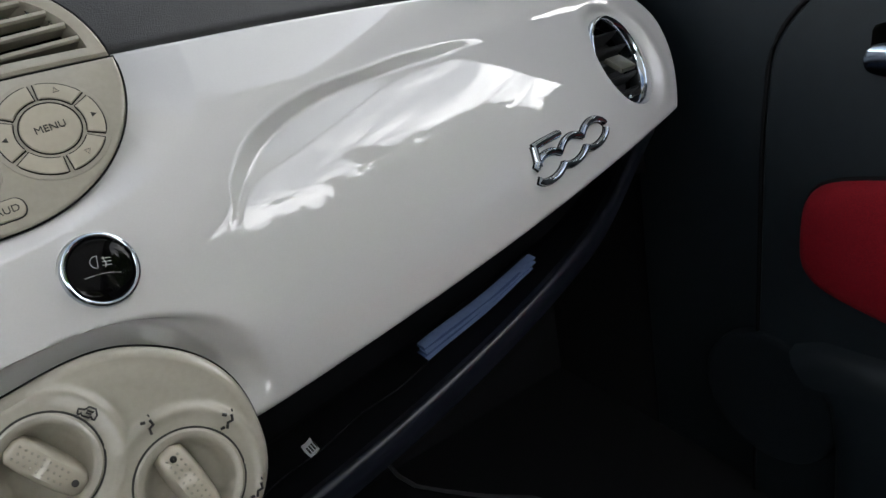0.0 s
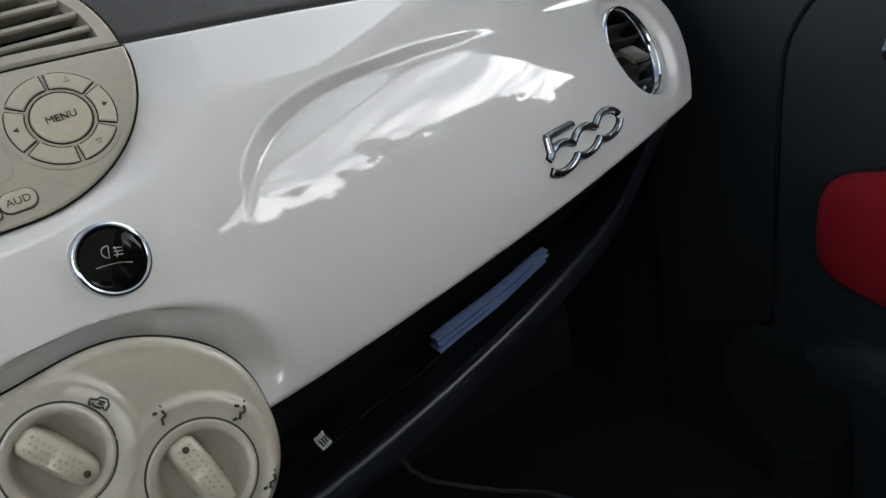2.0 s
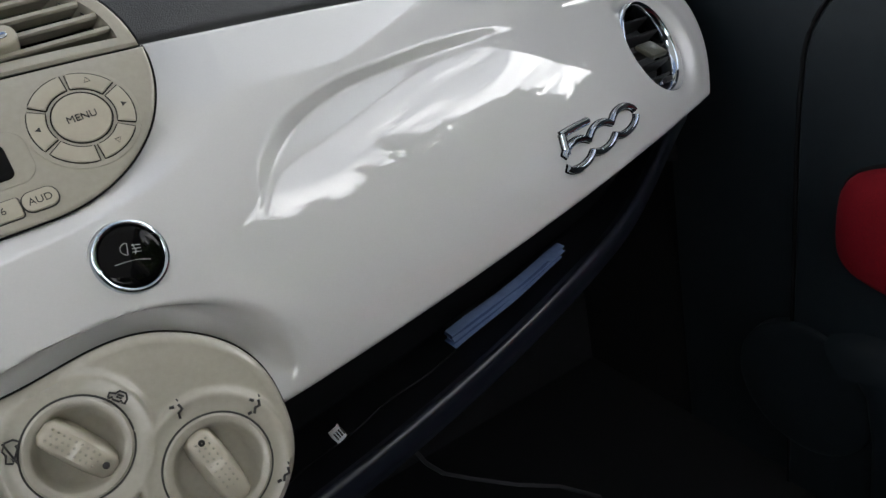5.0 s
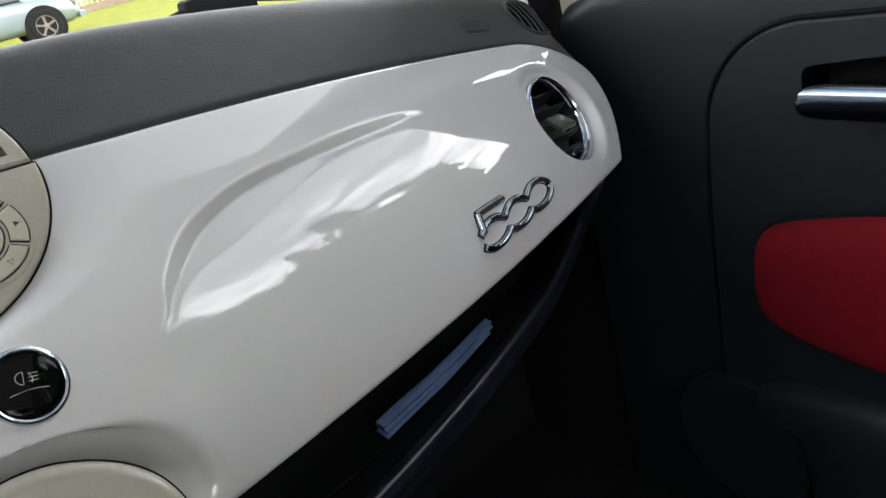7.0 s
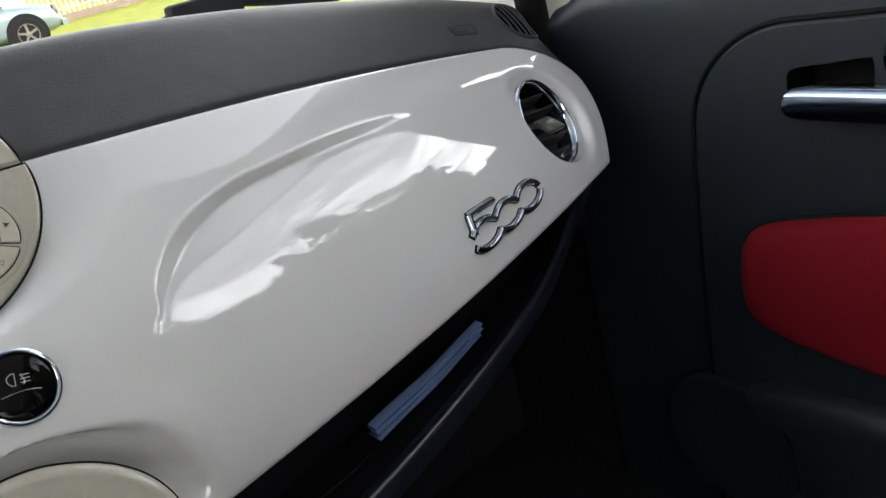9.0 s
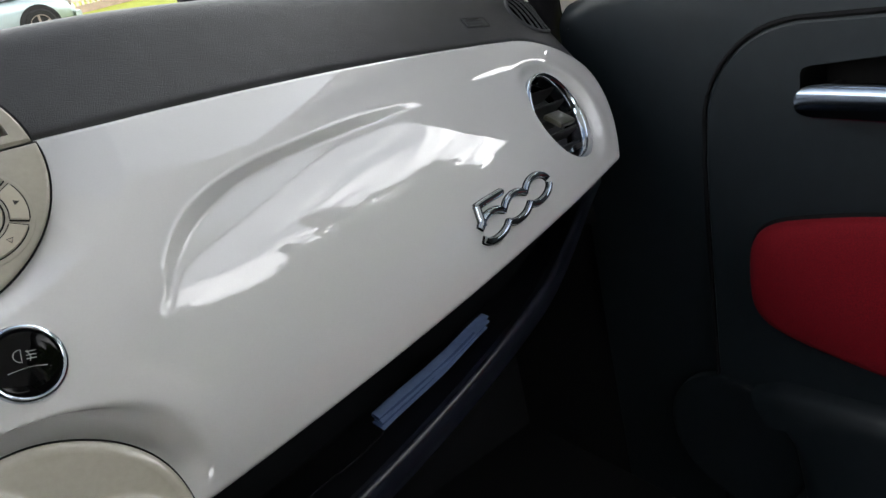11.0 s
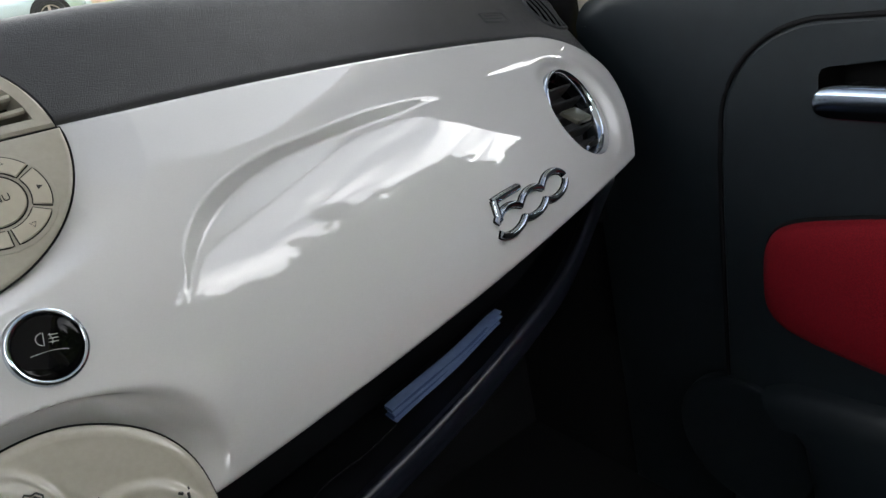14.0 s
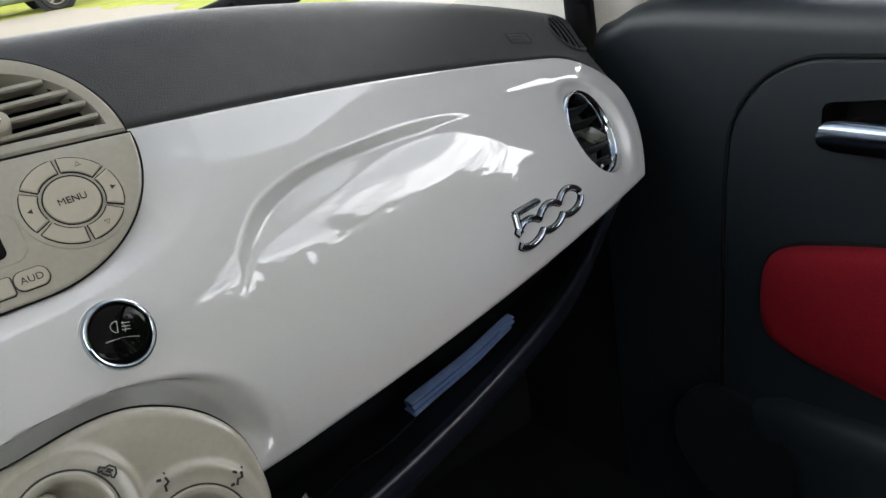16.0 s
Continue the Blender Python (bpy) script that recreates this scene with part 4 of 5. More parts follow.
    bm = bmesh.new()
    tube(bm, [shelf_point(0.085 + 0.16 * k / 20, 0.018 + 0.0015 * math.sin(k * 0.7), 0.0035 + 0.004 * math.sin(k / 20 * 3.1)) for k in range(21)], 0.0007, 6)
    part("string", bm, M_SEAM, cord)
    bm = bmesh.new()
    tm = Matrix.Translation(shelf_point(0.126, 0.010, 0.020)) @ pose(0, 0, 0, 62, -12, 12)
    rows = []
    for i in range(7):
        u = -0.0052 + 0.0104 * i / 6
        rows.append([tm @ Vector((-0.0042 + 0.0084 * j / 6, u, 0.0018 * math.sin(j / 6 * 3.1) + 0.0012 * math.cos(i))) for j in range(7)])
    grid(bm, rows)
    bmesh.ops.solidify(bm, geom=bm.faces[:], thickness=0.0003)
    tag = part("tag", bm, M_TAG, cord, "white paper tag")
    bm = bmesh.new()
    for k in range(4):
        box(bm, -0.003 + 0.002 * k, -0.0019 + 0.002 * k, -0.003, 0.002, 0.0022, 0.0026, tm)
    part("print", bm, M_PRINT, tag)


# ---- the passenger door ----
DX = 0.676          # inner face of the door


def door_loop(n=14):
    """Outline of the raised inner door panel, as (y, z): a rounded front upper corner."""
    pts = [(0.483, E - 0.80), (0.476, E - 0.36), (0.474, E - 0.30)]
    for k in range(n + 1):
        a = math.pi / 2 * k / n
        pts.append((0.360 + 0.111 * math.cos(a), E - 0.268 + 0.109 * math.sin(a)))
    pts += [(0.30, E - 0.1555), (0.20, E - 0.149), (-0.30, E - 0.145), (-0.60, E - 0.145), (-0.60, E - 0.80)]
    return pts


def build_door():
    root = thing("door_1", "closed dark grey moulded car door with chrome pull and red pad", "door", (DX, 0.1, E - 0.8), kind="structure")
    inv = Matrix.Translation(-root.location)
    ys = [-0.70 + 1.352 * k / 90 for k in range(91)]
    bm = bmesh.new()
    rows = []
    def sill(y):
        return E - 0.112 - 0.004 * smooth(0.54, 0.59, y) - 0.026 * smooth(0.587, 0.658, y)
    prof = [(0.02, -0.85), (0.012, -0.55), (0.010, -0.30), (0.0082, -0.232), (0.0069, -0.187), (0.006, -0.165)]
    for dx, dz in prof:
        rows.append([inv @ Vector((DX + dx, y, E + dz)) for y in ys])
    for k in range(9):
        a = math.pi / 2 * k / 8
        rows.append([inv @ Vector((DX + 0.006 + 0.028 * (1 - math.cos(a)), y, sill(y) - 0.028 + 0.028 * math.sin(a))) for y in ys])
    rows.append([inv @ Vector((DX + 0.075, y, sill(y) + 0.004)) for y in ys])
    rows.append([inv @ Vector((DX + 0.080, y, sill(y) - 0.03)) for y in ys])
    grid(bm, rows)
    # cut away behind the grip hollow
    behind = [f for f in bm.faces if -0.232 < (inv.inverted() @ f.calc_center_median()).z - E < -0.187 and 0.292 < (inv.inverted() @ f.calc_center_median()).y < 0.378]
    bmesh.ops.delete(bm, geom=behind, context="FACES")
    part("outer_panel", bm, M_DOOR, root, angle=60)
    # raised inner panel with a grip hollow cut through it
    loop = door_loop()
    hollow = [(0.372, E - 0.226), (0.3715, E - 0.206), (0.369, E - 0.201), (0.363, E - 0.1985), (0.345, E - 0.196), (0.31, E - 0.1905), (0.299, E - 0.189), (0.297, E - 0.194), (0.297, E - 0.226)]
    bm = bmesh.new()
    def pt(y, z, d):
        return inv @ Vector((DX + 0.0035 - d, y, z))
    lo = [bm.verts.new(pt(y, z, -0.006)) for y, z in loop]
    up = [bm.verts.new(pt(y, z, -0.001)) for y, z in loop]
    ins = inset(loop, 0.003)
    fa = [bm.verts.new(pt(y, z, 0.0015)) for y, z in ins]
    for i in range(len(loop)):
        j = (i + 1) % len(loop)
        bm.faces.new((lo[i], lo[j], up[j], up[i]))
        bm.faces.new((up[i], up[j], fa[j], fa[i]))
    hv = [bm.verts.new(pt(y, z, 0.0015)) for y, z in hollow]
    edges = []
    for ring in (fa, hv):
        for i in range(len(ring)):
            a, b = ring[i], ring[(i + 1) % len(ring)]
            e = bm.edges.get((a, b)) or bm.edges.new((a, b))
            edges.append(e)
    bmesh.ops.triangle_fill(bm, use_beauty=True, edges=edges)
    inner = part("inner_panel", bm, M_DOOR, root, angle=35)
    # walls and back of the hollow, blackened to stand for shade
    bm = bmesh.new()
    vs = grid(bm, [[pt(y, z, d) for y, z in hollow] for d in (0.0015, -0.006, -0.045)], close_u=True)
    cap(bm, vs[-1])
    part("grip_hollow", bm, M_GRIP_SHADE, inner, "grip hollow coloured black for the shade inside", angle=50)
    bm = bmesh.new()
    tube(bm, [inv @ Vector((DX + 0.0035, y, z)) for y, z in inset(loop, -0.0022)[:-2]], 0.0023, 8)
    part("panel_seam", bm, M_SEAM, root, "black seam round the inner panel")
    # chrome pull with its lever housing
    bm = bmesh.new()
    rows = []
    for y, s, dx in ((0.3590, 0.10, 0.010), (0.3586, 0.32, 0.009), (0.3576, 0.54, 0.006), (0.3555, 0.74, 0.003), (0.3520, 0.88, 0.0), (0.346, 0.96, -0.002), (0.338, 1.0, -0.004), (0.30, 1.03, -0.008), (0.25, 1.05, -0.010), (0.20, 1.05, -0.010), (0.14, 1.0, -0.004)):
        ring = []
        for k in range(36):
            a = 2 * math.pi * k / 36
            c, sn = math.cos(a), math.sin(a)
            ring.append(inv @ Vector((DX - 0.030 - dx * 0.5 + 0.010 * s * math.copysign(abs(c) ** 0.7, c), y - 0.003, E - 0.2190 + 0.0145 * s * math.copysign(abs(sn) ** 0.7, sn))))
        rows.append(ring)
    vs = grid(bm, rows, close_u=True)
    cap(bm, vs[0])
    cap(bm, vs[-1])
    pull = part("door_pull", bm, M_PULL, root, "chrome door pull")
    bm = bmesh.new()
    rows = []
    for d, s in [(0.012, 1.0), (-0.006, 1.0)] + [(-0.006 - 0.022 * math.sin(radians(a)), math.cos(radians(a))) for a in (12, 24, 36, 48, 60, 72, 82, 88)]:
        rows.append([inv @ Vector((DX + d, 0.246 + 0.040 * s * math.cos(2 * math.pi * k / 36), E - 0.186 + 0.034 * s * math.sin(2 * math.pi * k / 36))) for k in range(36)])
    vs = grid(bm, rows, close_u=True)
    cap(bm, vs[-1])
    part("lever_boss", bm, M_PULL, pull, angle=80)
    for y in (0.338, 0.16):
        bm = bmesh.new()
        tube(bm, [inv @ Vector((DX - 0.030, y, E - 0.2190)), inv @ Vector((DX + 0.006, y, E - 0.2190))], 0.008, 12)
        # same shade black, so the bracket sinks into the hollow
        part("bracket", bm, M_GRIP_SHADE, pull)
    # red cloth arm pad
    pad = [(-0.30, E - 0.300), (0.20, E - 0.306), (0.30, E - 0.3205), (0.36, E - 0.3340), (0.388, E - 0.3420), (0.405, E - 0.352), (0.4145, E - 0.366), (0.4175, E - 0.385), (0.4185, E - 0.410), (0.4165, E - 0.432), (0.408, E - 0.446), (0.393, E - 0.4555), (0.36, E - 0.4635), (0.29, E - 0.4735), (0.20, E - 0.485), (-0.30, E - 0.50)]
    pad = [(y + 0.006 if y > 0 else y, z - (0.006 if z > E - 0.40 else 0.010)) for y, z in pad[::-1]]
    # denser outline
    dense = pad
    for _ in range(3):
        nxt = []
        for i in range(len(dense)):
            a, b = dense[i], dense[(i + 1) % len(dense)]
            nxt += [(a[0] * 0.75 + b[0] * 0.25, a[1] * 0.75 + b[1] * 0.25), (a[0] * 0.25 + b[0] * 0.75, a[1] * 0.25 + b[1] * 0.75)]
        dense = nxt
    bm = bmesh.new()
    rows = []
    for ins_, d in ((0, -0.01), (0.0, 0.006), (0.002, 0.013), (0.006, 0.018), (0.014, 0.0215), (0.028, 0.024), (0.045, 0.0255), (0.062, 0.026)):
        cz = E - 0.40
        o = []
        for (y, z) in dense:
            yy = y - ins_ * smooth(0.30, 0.42, y)
            zz = z + (cz - z) * min(1.0, ins_ / 0.085)
            o.append((yy, zz))
        rows.append([inv @ Vector((DX - d, y, z)) for y, z in o])
    vs = grid(bm, rows, close_u=True)
    cap(bm, vs[-1])
    part("arm_pad", bm, M_RED, root, "red cloth arm pad", angle=70)
    bm = bmesh.new()
    tube(bm, [inv @ Vector((DX - 0.002, y, z)) for y, z in dense], 0.003, 8, closed=True)
    part("pad_seam", bm, M_SEAM, root)
    # loudspeaker ring low down and the swell behind it
    sp = inv @ basis((DX - 0.004, 0.462, E - 0.640), (0, -1, 0), (0, 0, 1), (-1, 0, 0))
    bm = bmesh.new()
    revolve(bm, [(0.086, -0.012), (0.085, -0.0005), (0.083, 0.0010), (0.078, 0.0008), (0.04, 0.002), (0.0, 0.003)], sp, 64, False)
    part("loudspeaker", bm, M_DOOR, root, "round black loudspeaker grille")
    bm = bmesh.new()
    rows = []
    for d, g in ((-0.01, 0.0), (0.012, 0.004), (0.020, 0.012), (0.024, 0.03)):
        o = [(0.372 - g, E - 0.80), (0.376 - g, E - 0.66), (0.386 - g, E - 0.60), (0.408 - g, E - 0.566 - g * 0.4), (0.435 - g, E - 0.552 - g), (0.40, E - 0.535 - g), (0.30, E - 0.525 - g), (-0.30, E - 0.52 - g), (-0.30, E - 0.80)]
        rows.append([inv @ Vector((DX - d, y, z)) for y, z in o])
    vs = grid(bm, rows, close_u=True)
    cap(bm, vs[-1])
    part("map_pocket", bm, M_DOOR, root, angle=50)
    return root


def side_x(z):
    """The side of the cabin leans in towards the roof."""
    return DX + 0.066 - 0.22 * max(0.0, z - (E - 0.11))


def shield_x(z):
    return 0.70 - 0.30 * max(0.0, z - (E - 0.10))


def window_outline(n=14):
    pts = []
    for k in range(n + 1):           # front edge, rising and leaning back
        a = k / n
        pts.append((0.615 - 0.185 * a, E - 0.105 + 0.375 * a) if k else (0.63, E - 0.20))
    for k in range(1, n + 1):        # rounded corner into the roof rail
        a = math.pi / 2 * k / n
        pts.append((0.07 + 0.36 * math.cos(a), E + 0.27 + 0.155 * math.sin(a)))
    for k in range(1, n + 1):
        a = k / n
        pts.append((0.07 - 0.54 * a, E + 0.425 + 0.02 * a - 0.03 * a * a))
    for k in range(1, n + 1):
        a = k / n
        pts.append((-0.47 - 0.07 * a, E + 0.415 - 0.52 * a))
    return pts


def rail_outline(n=14):
    pts = []
    for k in range(n + 1):
        a = k / n
        pts.append((0.93 - 0.40 * a - 0.065 * smooth(0.25, 0.75, a), E - 0.105 + 0.395 * a) if k else (0.97, E - 0.20))
    for k in range(1, n + 1):
        a = k / n
        pts.append((0.465 - 0.065 * a, E + 0.29 + 0.18 * a ** 0.8))
    for k in range(1, n + 1):
        a = k / n
        pts.append((0.40 - 0.95 * a, E + 0.47 + 0.03 * a))
    for k in range(1, n + 1):
        a = k / n
        pts.append((-0.55 - 0.25 * a, E + 0.50 - 0.605 * a))
    return pts


def build_side():
    win, rail = window_outline(), rail_outline()
    bm = bmesh.new()
    n1 = 15
    inner, outer = [], []
    for i, ((y0, z0), (y1, z1)) in enumerate(zip(win, rail)):
        w = 1.0 if i < n1 else max(0.0, 1 - (i - n1) / 14)
        xo = shield_x(z1) * w + side_x(z1) * (1 - w) * 0.98
        inner.append(Vector((side_x(z0), y0, z0)))
        outer.append(Vector((xo, y1, z1)))
    rows = []
    for f, push in ((0.0, 0.03), (0.0, 0.0), (0.06, -0.010), (0.35, -0.016), (0.7, -0.014), (0.97, -0.006), (1.0, 0.03)):
        rows.append([a.lerp(b, f) + Vector((push, 0, 0)) for a, b in zip(inner, outer)])
    grid(bm, rows)
    side = solid("pillar_right", bm, M_PILLAR, "pale grey roof pillar and rail trim round the side window", "pillar", kind="structure", angle=60)
    # the door's own window frame, a dark bar just inside the opening
    bm = bmesh.new()
    band = []
    for y, z in win[4:40]:
        c = Vector((0.02, E + 0.05))
        d = Vector((y - 0.02, z - (E + 0.05)))
        d = d * (1 - 0.004 / d.length)
        band.append(Vector((side_x(z) + 0.012, 0.02 + d.x, E + 0.05 + d.y)))
    tube(bm, band, 0.006, 10)
    part("window_frame", bm, M_SEAM, side, "black rubber window seal")
    # black corner piece that carries the outside mirror
    bm = bmesh.new()
    tri = [(0.436, E - 0.12), (0.444, E - 0.03), (0.446, E + 0.06), (0.452, E + 0.10), (0.470, E + 0.13), (0.496, E + 0.14), (0.518, E + 0.10), (0.540, E + 0.04), (0.557, E - 0.02), (0.592, E - 0.12)]
    lo, hi = [bm.verts.new((side_x(z) + 0.002, y, z)) for y, z in tri], [bm.verts.new((side_x(z) + 0.016, y, z)) for y, z in tri]
    bm.faces.new(lo)
    bm.faces.new(hi[::-1])
    for i in range(len(tri)):
        bm.faces.new((lo[i], hi[i], hi[i - 1], lo[i - 1]))
    part("mirror_corner", bm, M_DARK, side, "black plastic mirror corner", angle=30)
    # glass
    bm = bmesh.new()
    ring = [bm.verts.new((side_x(z) + 0.022, y, z)) for y, z in win]
    bm.faces.new(ring[1:])
    pane = part("pane", bm, M_GLASS, side, smooth=False)
    pane.visible_shadow = False
    return side


def build_shell():
    # roof lining
    bm = bmesh.new()
    rows = []
    for k in range(24):
        y = 0.435 - 1.72 * k / 23
        z = E + 0.41 + 0.085 * smooth(0.0, 1.0, (0.435 - y) / 0.3) - 0.10 * smooth(0.0, 1.0, (-0.7 - y) / 0.6)
        rows.append([(XC - 0.68 + 1.36 * j / 20, y, z + 0.012 * math.cos((j - 10) / 10 * 1.4)) for j in range(21)])
    grid(bm, rows)
    bmesh.ops.solidify(bm, geom=bm.faces[:], thickness=0.03)
    solid("ceiling", bm, M_LINER, "pale grey cloth headliner of the car roof", "ceiling", kind="structure")
    # windscreen
    bm = bmesh.new()
    rows = []
    for k in range(12):
        a = k / 11
        z = E - 0.09 + 0.50 * a
        y = 1.02 - 0.585 * a
        hw = 0.745 - 0.13 * a
        rows.append([(XC + hw * (j - 10) / 10, y - 0.06 * ((j - 10) / 10) ** 2, z) for j in range(21)])
    grid(bm, rows)
    ws = solid("windscreen", bm, M_SHIELD, "raked clear windscreen glass", "windscreen", kind="structure")
    ws.visible_shadow = False
    # floor, bulkhead, rear wall, lower side walls
    bm = bmesh.new()
    box(bm, XC - 0.78, XC + 0.78, -1.35, 1.05, E - 0.86, E - 0.80)
    solid("floor", bm, M_CARPET, "black carpeted car floor", "floor", kind="structure", smooth=False)
    bm = bmesh.new()
    box(bm, XC - 0.78, XC + 0.78, 0.86, 0.92, E - 0.80, E - 0.22)
    solid("bulkhead", bm, M_CARPET, "black carpeted bulkhead of the footwell", "wall", kind="structure", smooth=False)
    bm = bmesh.new()
    box(bm, DX + 0.02, DX + 0.06, 0.63, 0.95, E - 0.80, E - 0.26)
    solid("kick_panel", bm, M_CARPET, "black carpeted kick panel beside the footwell", "wall", kind="structure", smooth=False)
    # unseen driver's side; its high sill holds back light from the left
    bm = bmesh.new()
    box(bm, 2 * XC - DX - 0.10, 2 * XC - DX - 0.03, -1.3, 0.95, E - 0.80, E + 0.16)
    box(bm, 2 * XC - DX - 0.04, 2 * XC - DX + 0.02, -1.3, -0.45, E + 0.16, E + 0.50)
    box(bm, 2 * XC - DX - 0.04, 2 * XC - DX + 0.02, -0.45, 0.43, E + 0.40, E + 0.50)
    left = solid("wall_left", bm, M_DOOR, "unseen dark grey driver's side wall, sill raised to cut light", "wall", kind="structure", smooth=False)
    bm = bmesh.new()
    box(bm, 2 * XC - DX - 0.012, 2 * XC - DX - 0.008, -0.45, 0.43, E + 0.16, E + 0.40)
    pane = part("pane", bm, M_GLASS, left, smooth=False)
    pane.visible_shadow = False
    bm = bmesh.new()
    box(bm, DX + 0.03, DX + 0.10, -1.3, -0.69, E - 0.80, E - 0.11)
    box(bm, DX - 0.02, DX + 0.03, -0.70, -0.60, E - 0.11, E + 0.50)
    box(bm, DX - 0.02, DX + 0.03, -1.3, -1.15, E - 0.11, E + 0.50)
    box(bm, DX - 0.02, DX + 0.03, -1.15, -0.70, E - 0.11, E - 0.04)
    box(bm, DX - 0.02, DX + 0.03, -1.15, -0.70, E + 0.30, E + 0.50)
    back = solid("wall_right", bm, M_DOOR, "dark grey rear side wall with a quarter window", "wall", kind="structure", smooth=False)
    bm = bmesh.new()
    box(bm, DX + 0.003, DX + 0.007, -1.15, -0.70, E - 0.04, E + 0.30)
    pane = part("pane", bm, M_GLASS, back, smooth=False)
    pane.visible_shadow = False
    # unseen rear wall, kept grey to bounce light onto dashboard and door
    bm = bmesh.new()
    box(bm, XC - 0.78, XC + 0.78, -1.36, -1.30, E - 0.80, E - 0.06)
    box(bm, XC - 0.78, XC + 0.78, -1.36, -1.30, E + 0.34, E + 0.45)
    box(bm, XC - 0.78, XC - 0.56, -1.36, -1.30, E - 0.06, E + 0.34)
    box(bm, XC + 0.56, XC + 0.78, -1.36, -1.30, E - 0.06, E + 0.34)
    rear = solid("wall_rear", bm, M_BOUNCE, "unseen grey rear wall that bounces light forward, with its window", "wall", kind="structure", smooth=False)
    bm = bmesh.new()
    box(bm, XC - 0.56, XC + 0.56, -1.332, -1.328, E - 0.06, E + 0.34)
    pane = part("pane", bm, M_GLASS, rear, smooth=False)
    pane.visible_shadow = False
    # black seal between dashboard end and door
    bm = bmesh.new()
    tube(bm, [(0.688, 0.660, E - 0.40), (0.688, 0.672, E - 0.20), (0.688, 0.676, E - 0.11), (0.671, 0.615, E + 0.02), (0.620, 0.510, E + 0.23)], 0.018, 12)
    solid("door_seal", bm, M_SEAM, "black rubber door seal beside the dashboard", "seal", kind="structure")


def build_mirror():
    root = thing("door_mirror", "dark outside door mirror beside the window", "mirror", (0.90, 0.50, E - 0.06))
    bm = bmesh.new()
    rows = []
    for k in range(13):
        a = math.pi * k / 12
        r, h = math.sin(a) ** 0.6, math.cos(a)
        rows.append([(0.10 * r * math.cos(2 * math.pi * j / 24), 0.055 * h if h > 0 else 0.03 * h, 0.075 * r * math.sin(2 * math.pi * j / 24)) for j in range(24)])
    grid(bm, rows, close_u=True)
    bmesh.ops.remove_doubles(bm, verts=bm.verts[:], dist=1e-5)
    part("housing", bm, M_DARK, root)
    bm = bmesh.new()
    tube(bm, [(-0.09, 0.01, -0.05), (-0.13, 0.015, -0.07)], 0.02, 10)
    part("stalk", bm, M_DARK, root)


def build_bonnet():
    bm = bmesh.new()
    rows = []
    for k in range(14):
        y = 1.03 + 0.75 * k / 13
        rows.append([(XC + 0.78 * (j - 12) / 12, y - 0.05 * ((j - 12) / 12) ** 2, E - 0.105 - 0.10 * (k / 13) ** 1.5 - 0.02 * ((j - 12) / 12) ** 2 - 0.07 * max(0.0, abs(j - 12) / 12 - 0.75) ** 1.2) for j in range(25)])
    rows.append([(x, y + 0.02, 0.35) for x, y, z in rows[-1]])
    grid(bm, rows)
    solid("car_bonnet", bm, M_WHITE, "white painted bonnet of the car beyond the windscreen", "bonnet", kind="structure", angle=50)


def build_wiper():
    root = thing("windscreen_wiper", "black windscreen wiper resting at the foot of the glass", "wiper")
    bm = bmesh.new()
    tube(bm, [(0.30, 1.04, E - 0.090), (0.42, 1.045, E - 0.068), (0.46, 1.045, E - 0.060), (0.52, 1.04, E - 0.066), (0.58, 1.035, E - 0.080), (0.66, 1.02, E - 0.095)], 0.010, 10, flat=0.8)
    part("arm", bm, M_SEAM, root)
    bm = bmesh.new()
    box(bm, 0.425, 0.525, 1.03, 1.06, E - 0.085, E - 0.050)
    bmesh.ops.bevel(bm, geom=bm.edges[:], offset=0.006, segments=2, affect="EDGES", profile=0.5)
    part("hinge_cover", bm, M_SEAM, root)


# ---- outside ----
M_GRASS = material("sunlit_meadow_grass", (0.25, 0.275, 0.035), 0.9, vary=0.12, scale=3, color2=(0.28, 0.30, 0.045), blotch=0.12, blotch_scale=0.6, spec=0.1)
M_GRAVEL = material("pale_gravel", (0.24, 0.21, 0.165), 0.9, vary=0.2, scale=25, bump=0.5, bump_scale=40)
M_CARPAINT = material("pale_blue_metallic_paint", (0.27, 0.33, 0.345), 0.3, metal=0.2, coat=0.5, vary=0.03)
M_TYRE = material("tyre_rubber", (0.012, 0.012, 0.012), 0.8, vary=0.3, scale=40, spec=0.2)
M_RIM = material("dull_wheel_metal", (0.22, 0.19, 0.16), 0.5, metal=0.4)
M_CARGLASS = material("dark_car_glass", (0.03, 0.04, 0.045), 0.05, coat=0.5)
M_WALL = material("cream_render_wall", (0.75, 0.68, 0.58), 0.9, vary=0.05, scale=4)
M_ROOF = material("brown_roof_tiles", (0.30, 0.14, 0.09), 0.85, vary=0.2, scale=6)
M_BASE = material("brown_stained_board", (0.28, 0.21, 0.16), 0.85, vary=0.15, scale=5)
M_FENCE = material("white_fence_paint", (0.50, 0.42, 0.36), 0.7, vary=0.05)
M_BARK = material("grey_brown_bark", (0.14, 0.11, 0.08), 0.9, vary=0.3, scale=12, bump=0.6, bump_scale=30)
M_LEAF = material("green_leaves", (0.05, 0.08, 0.02), 0.6, vary=0.35, scale=2.5, color2=(0.07, 0.11, 0.03), spec=0.3)


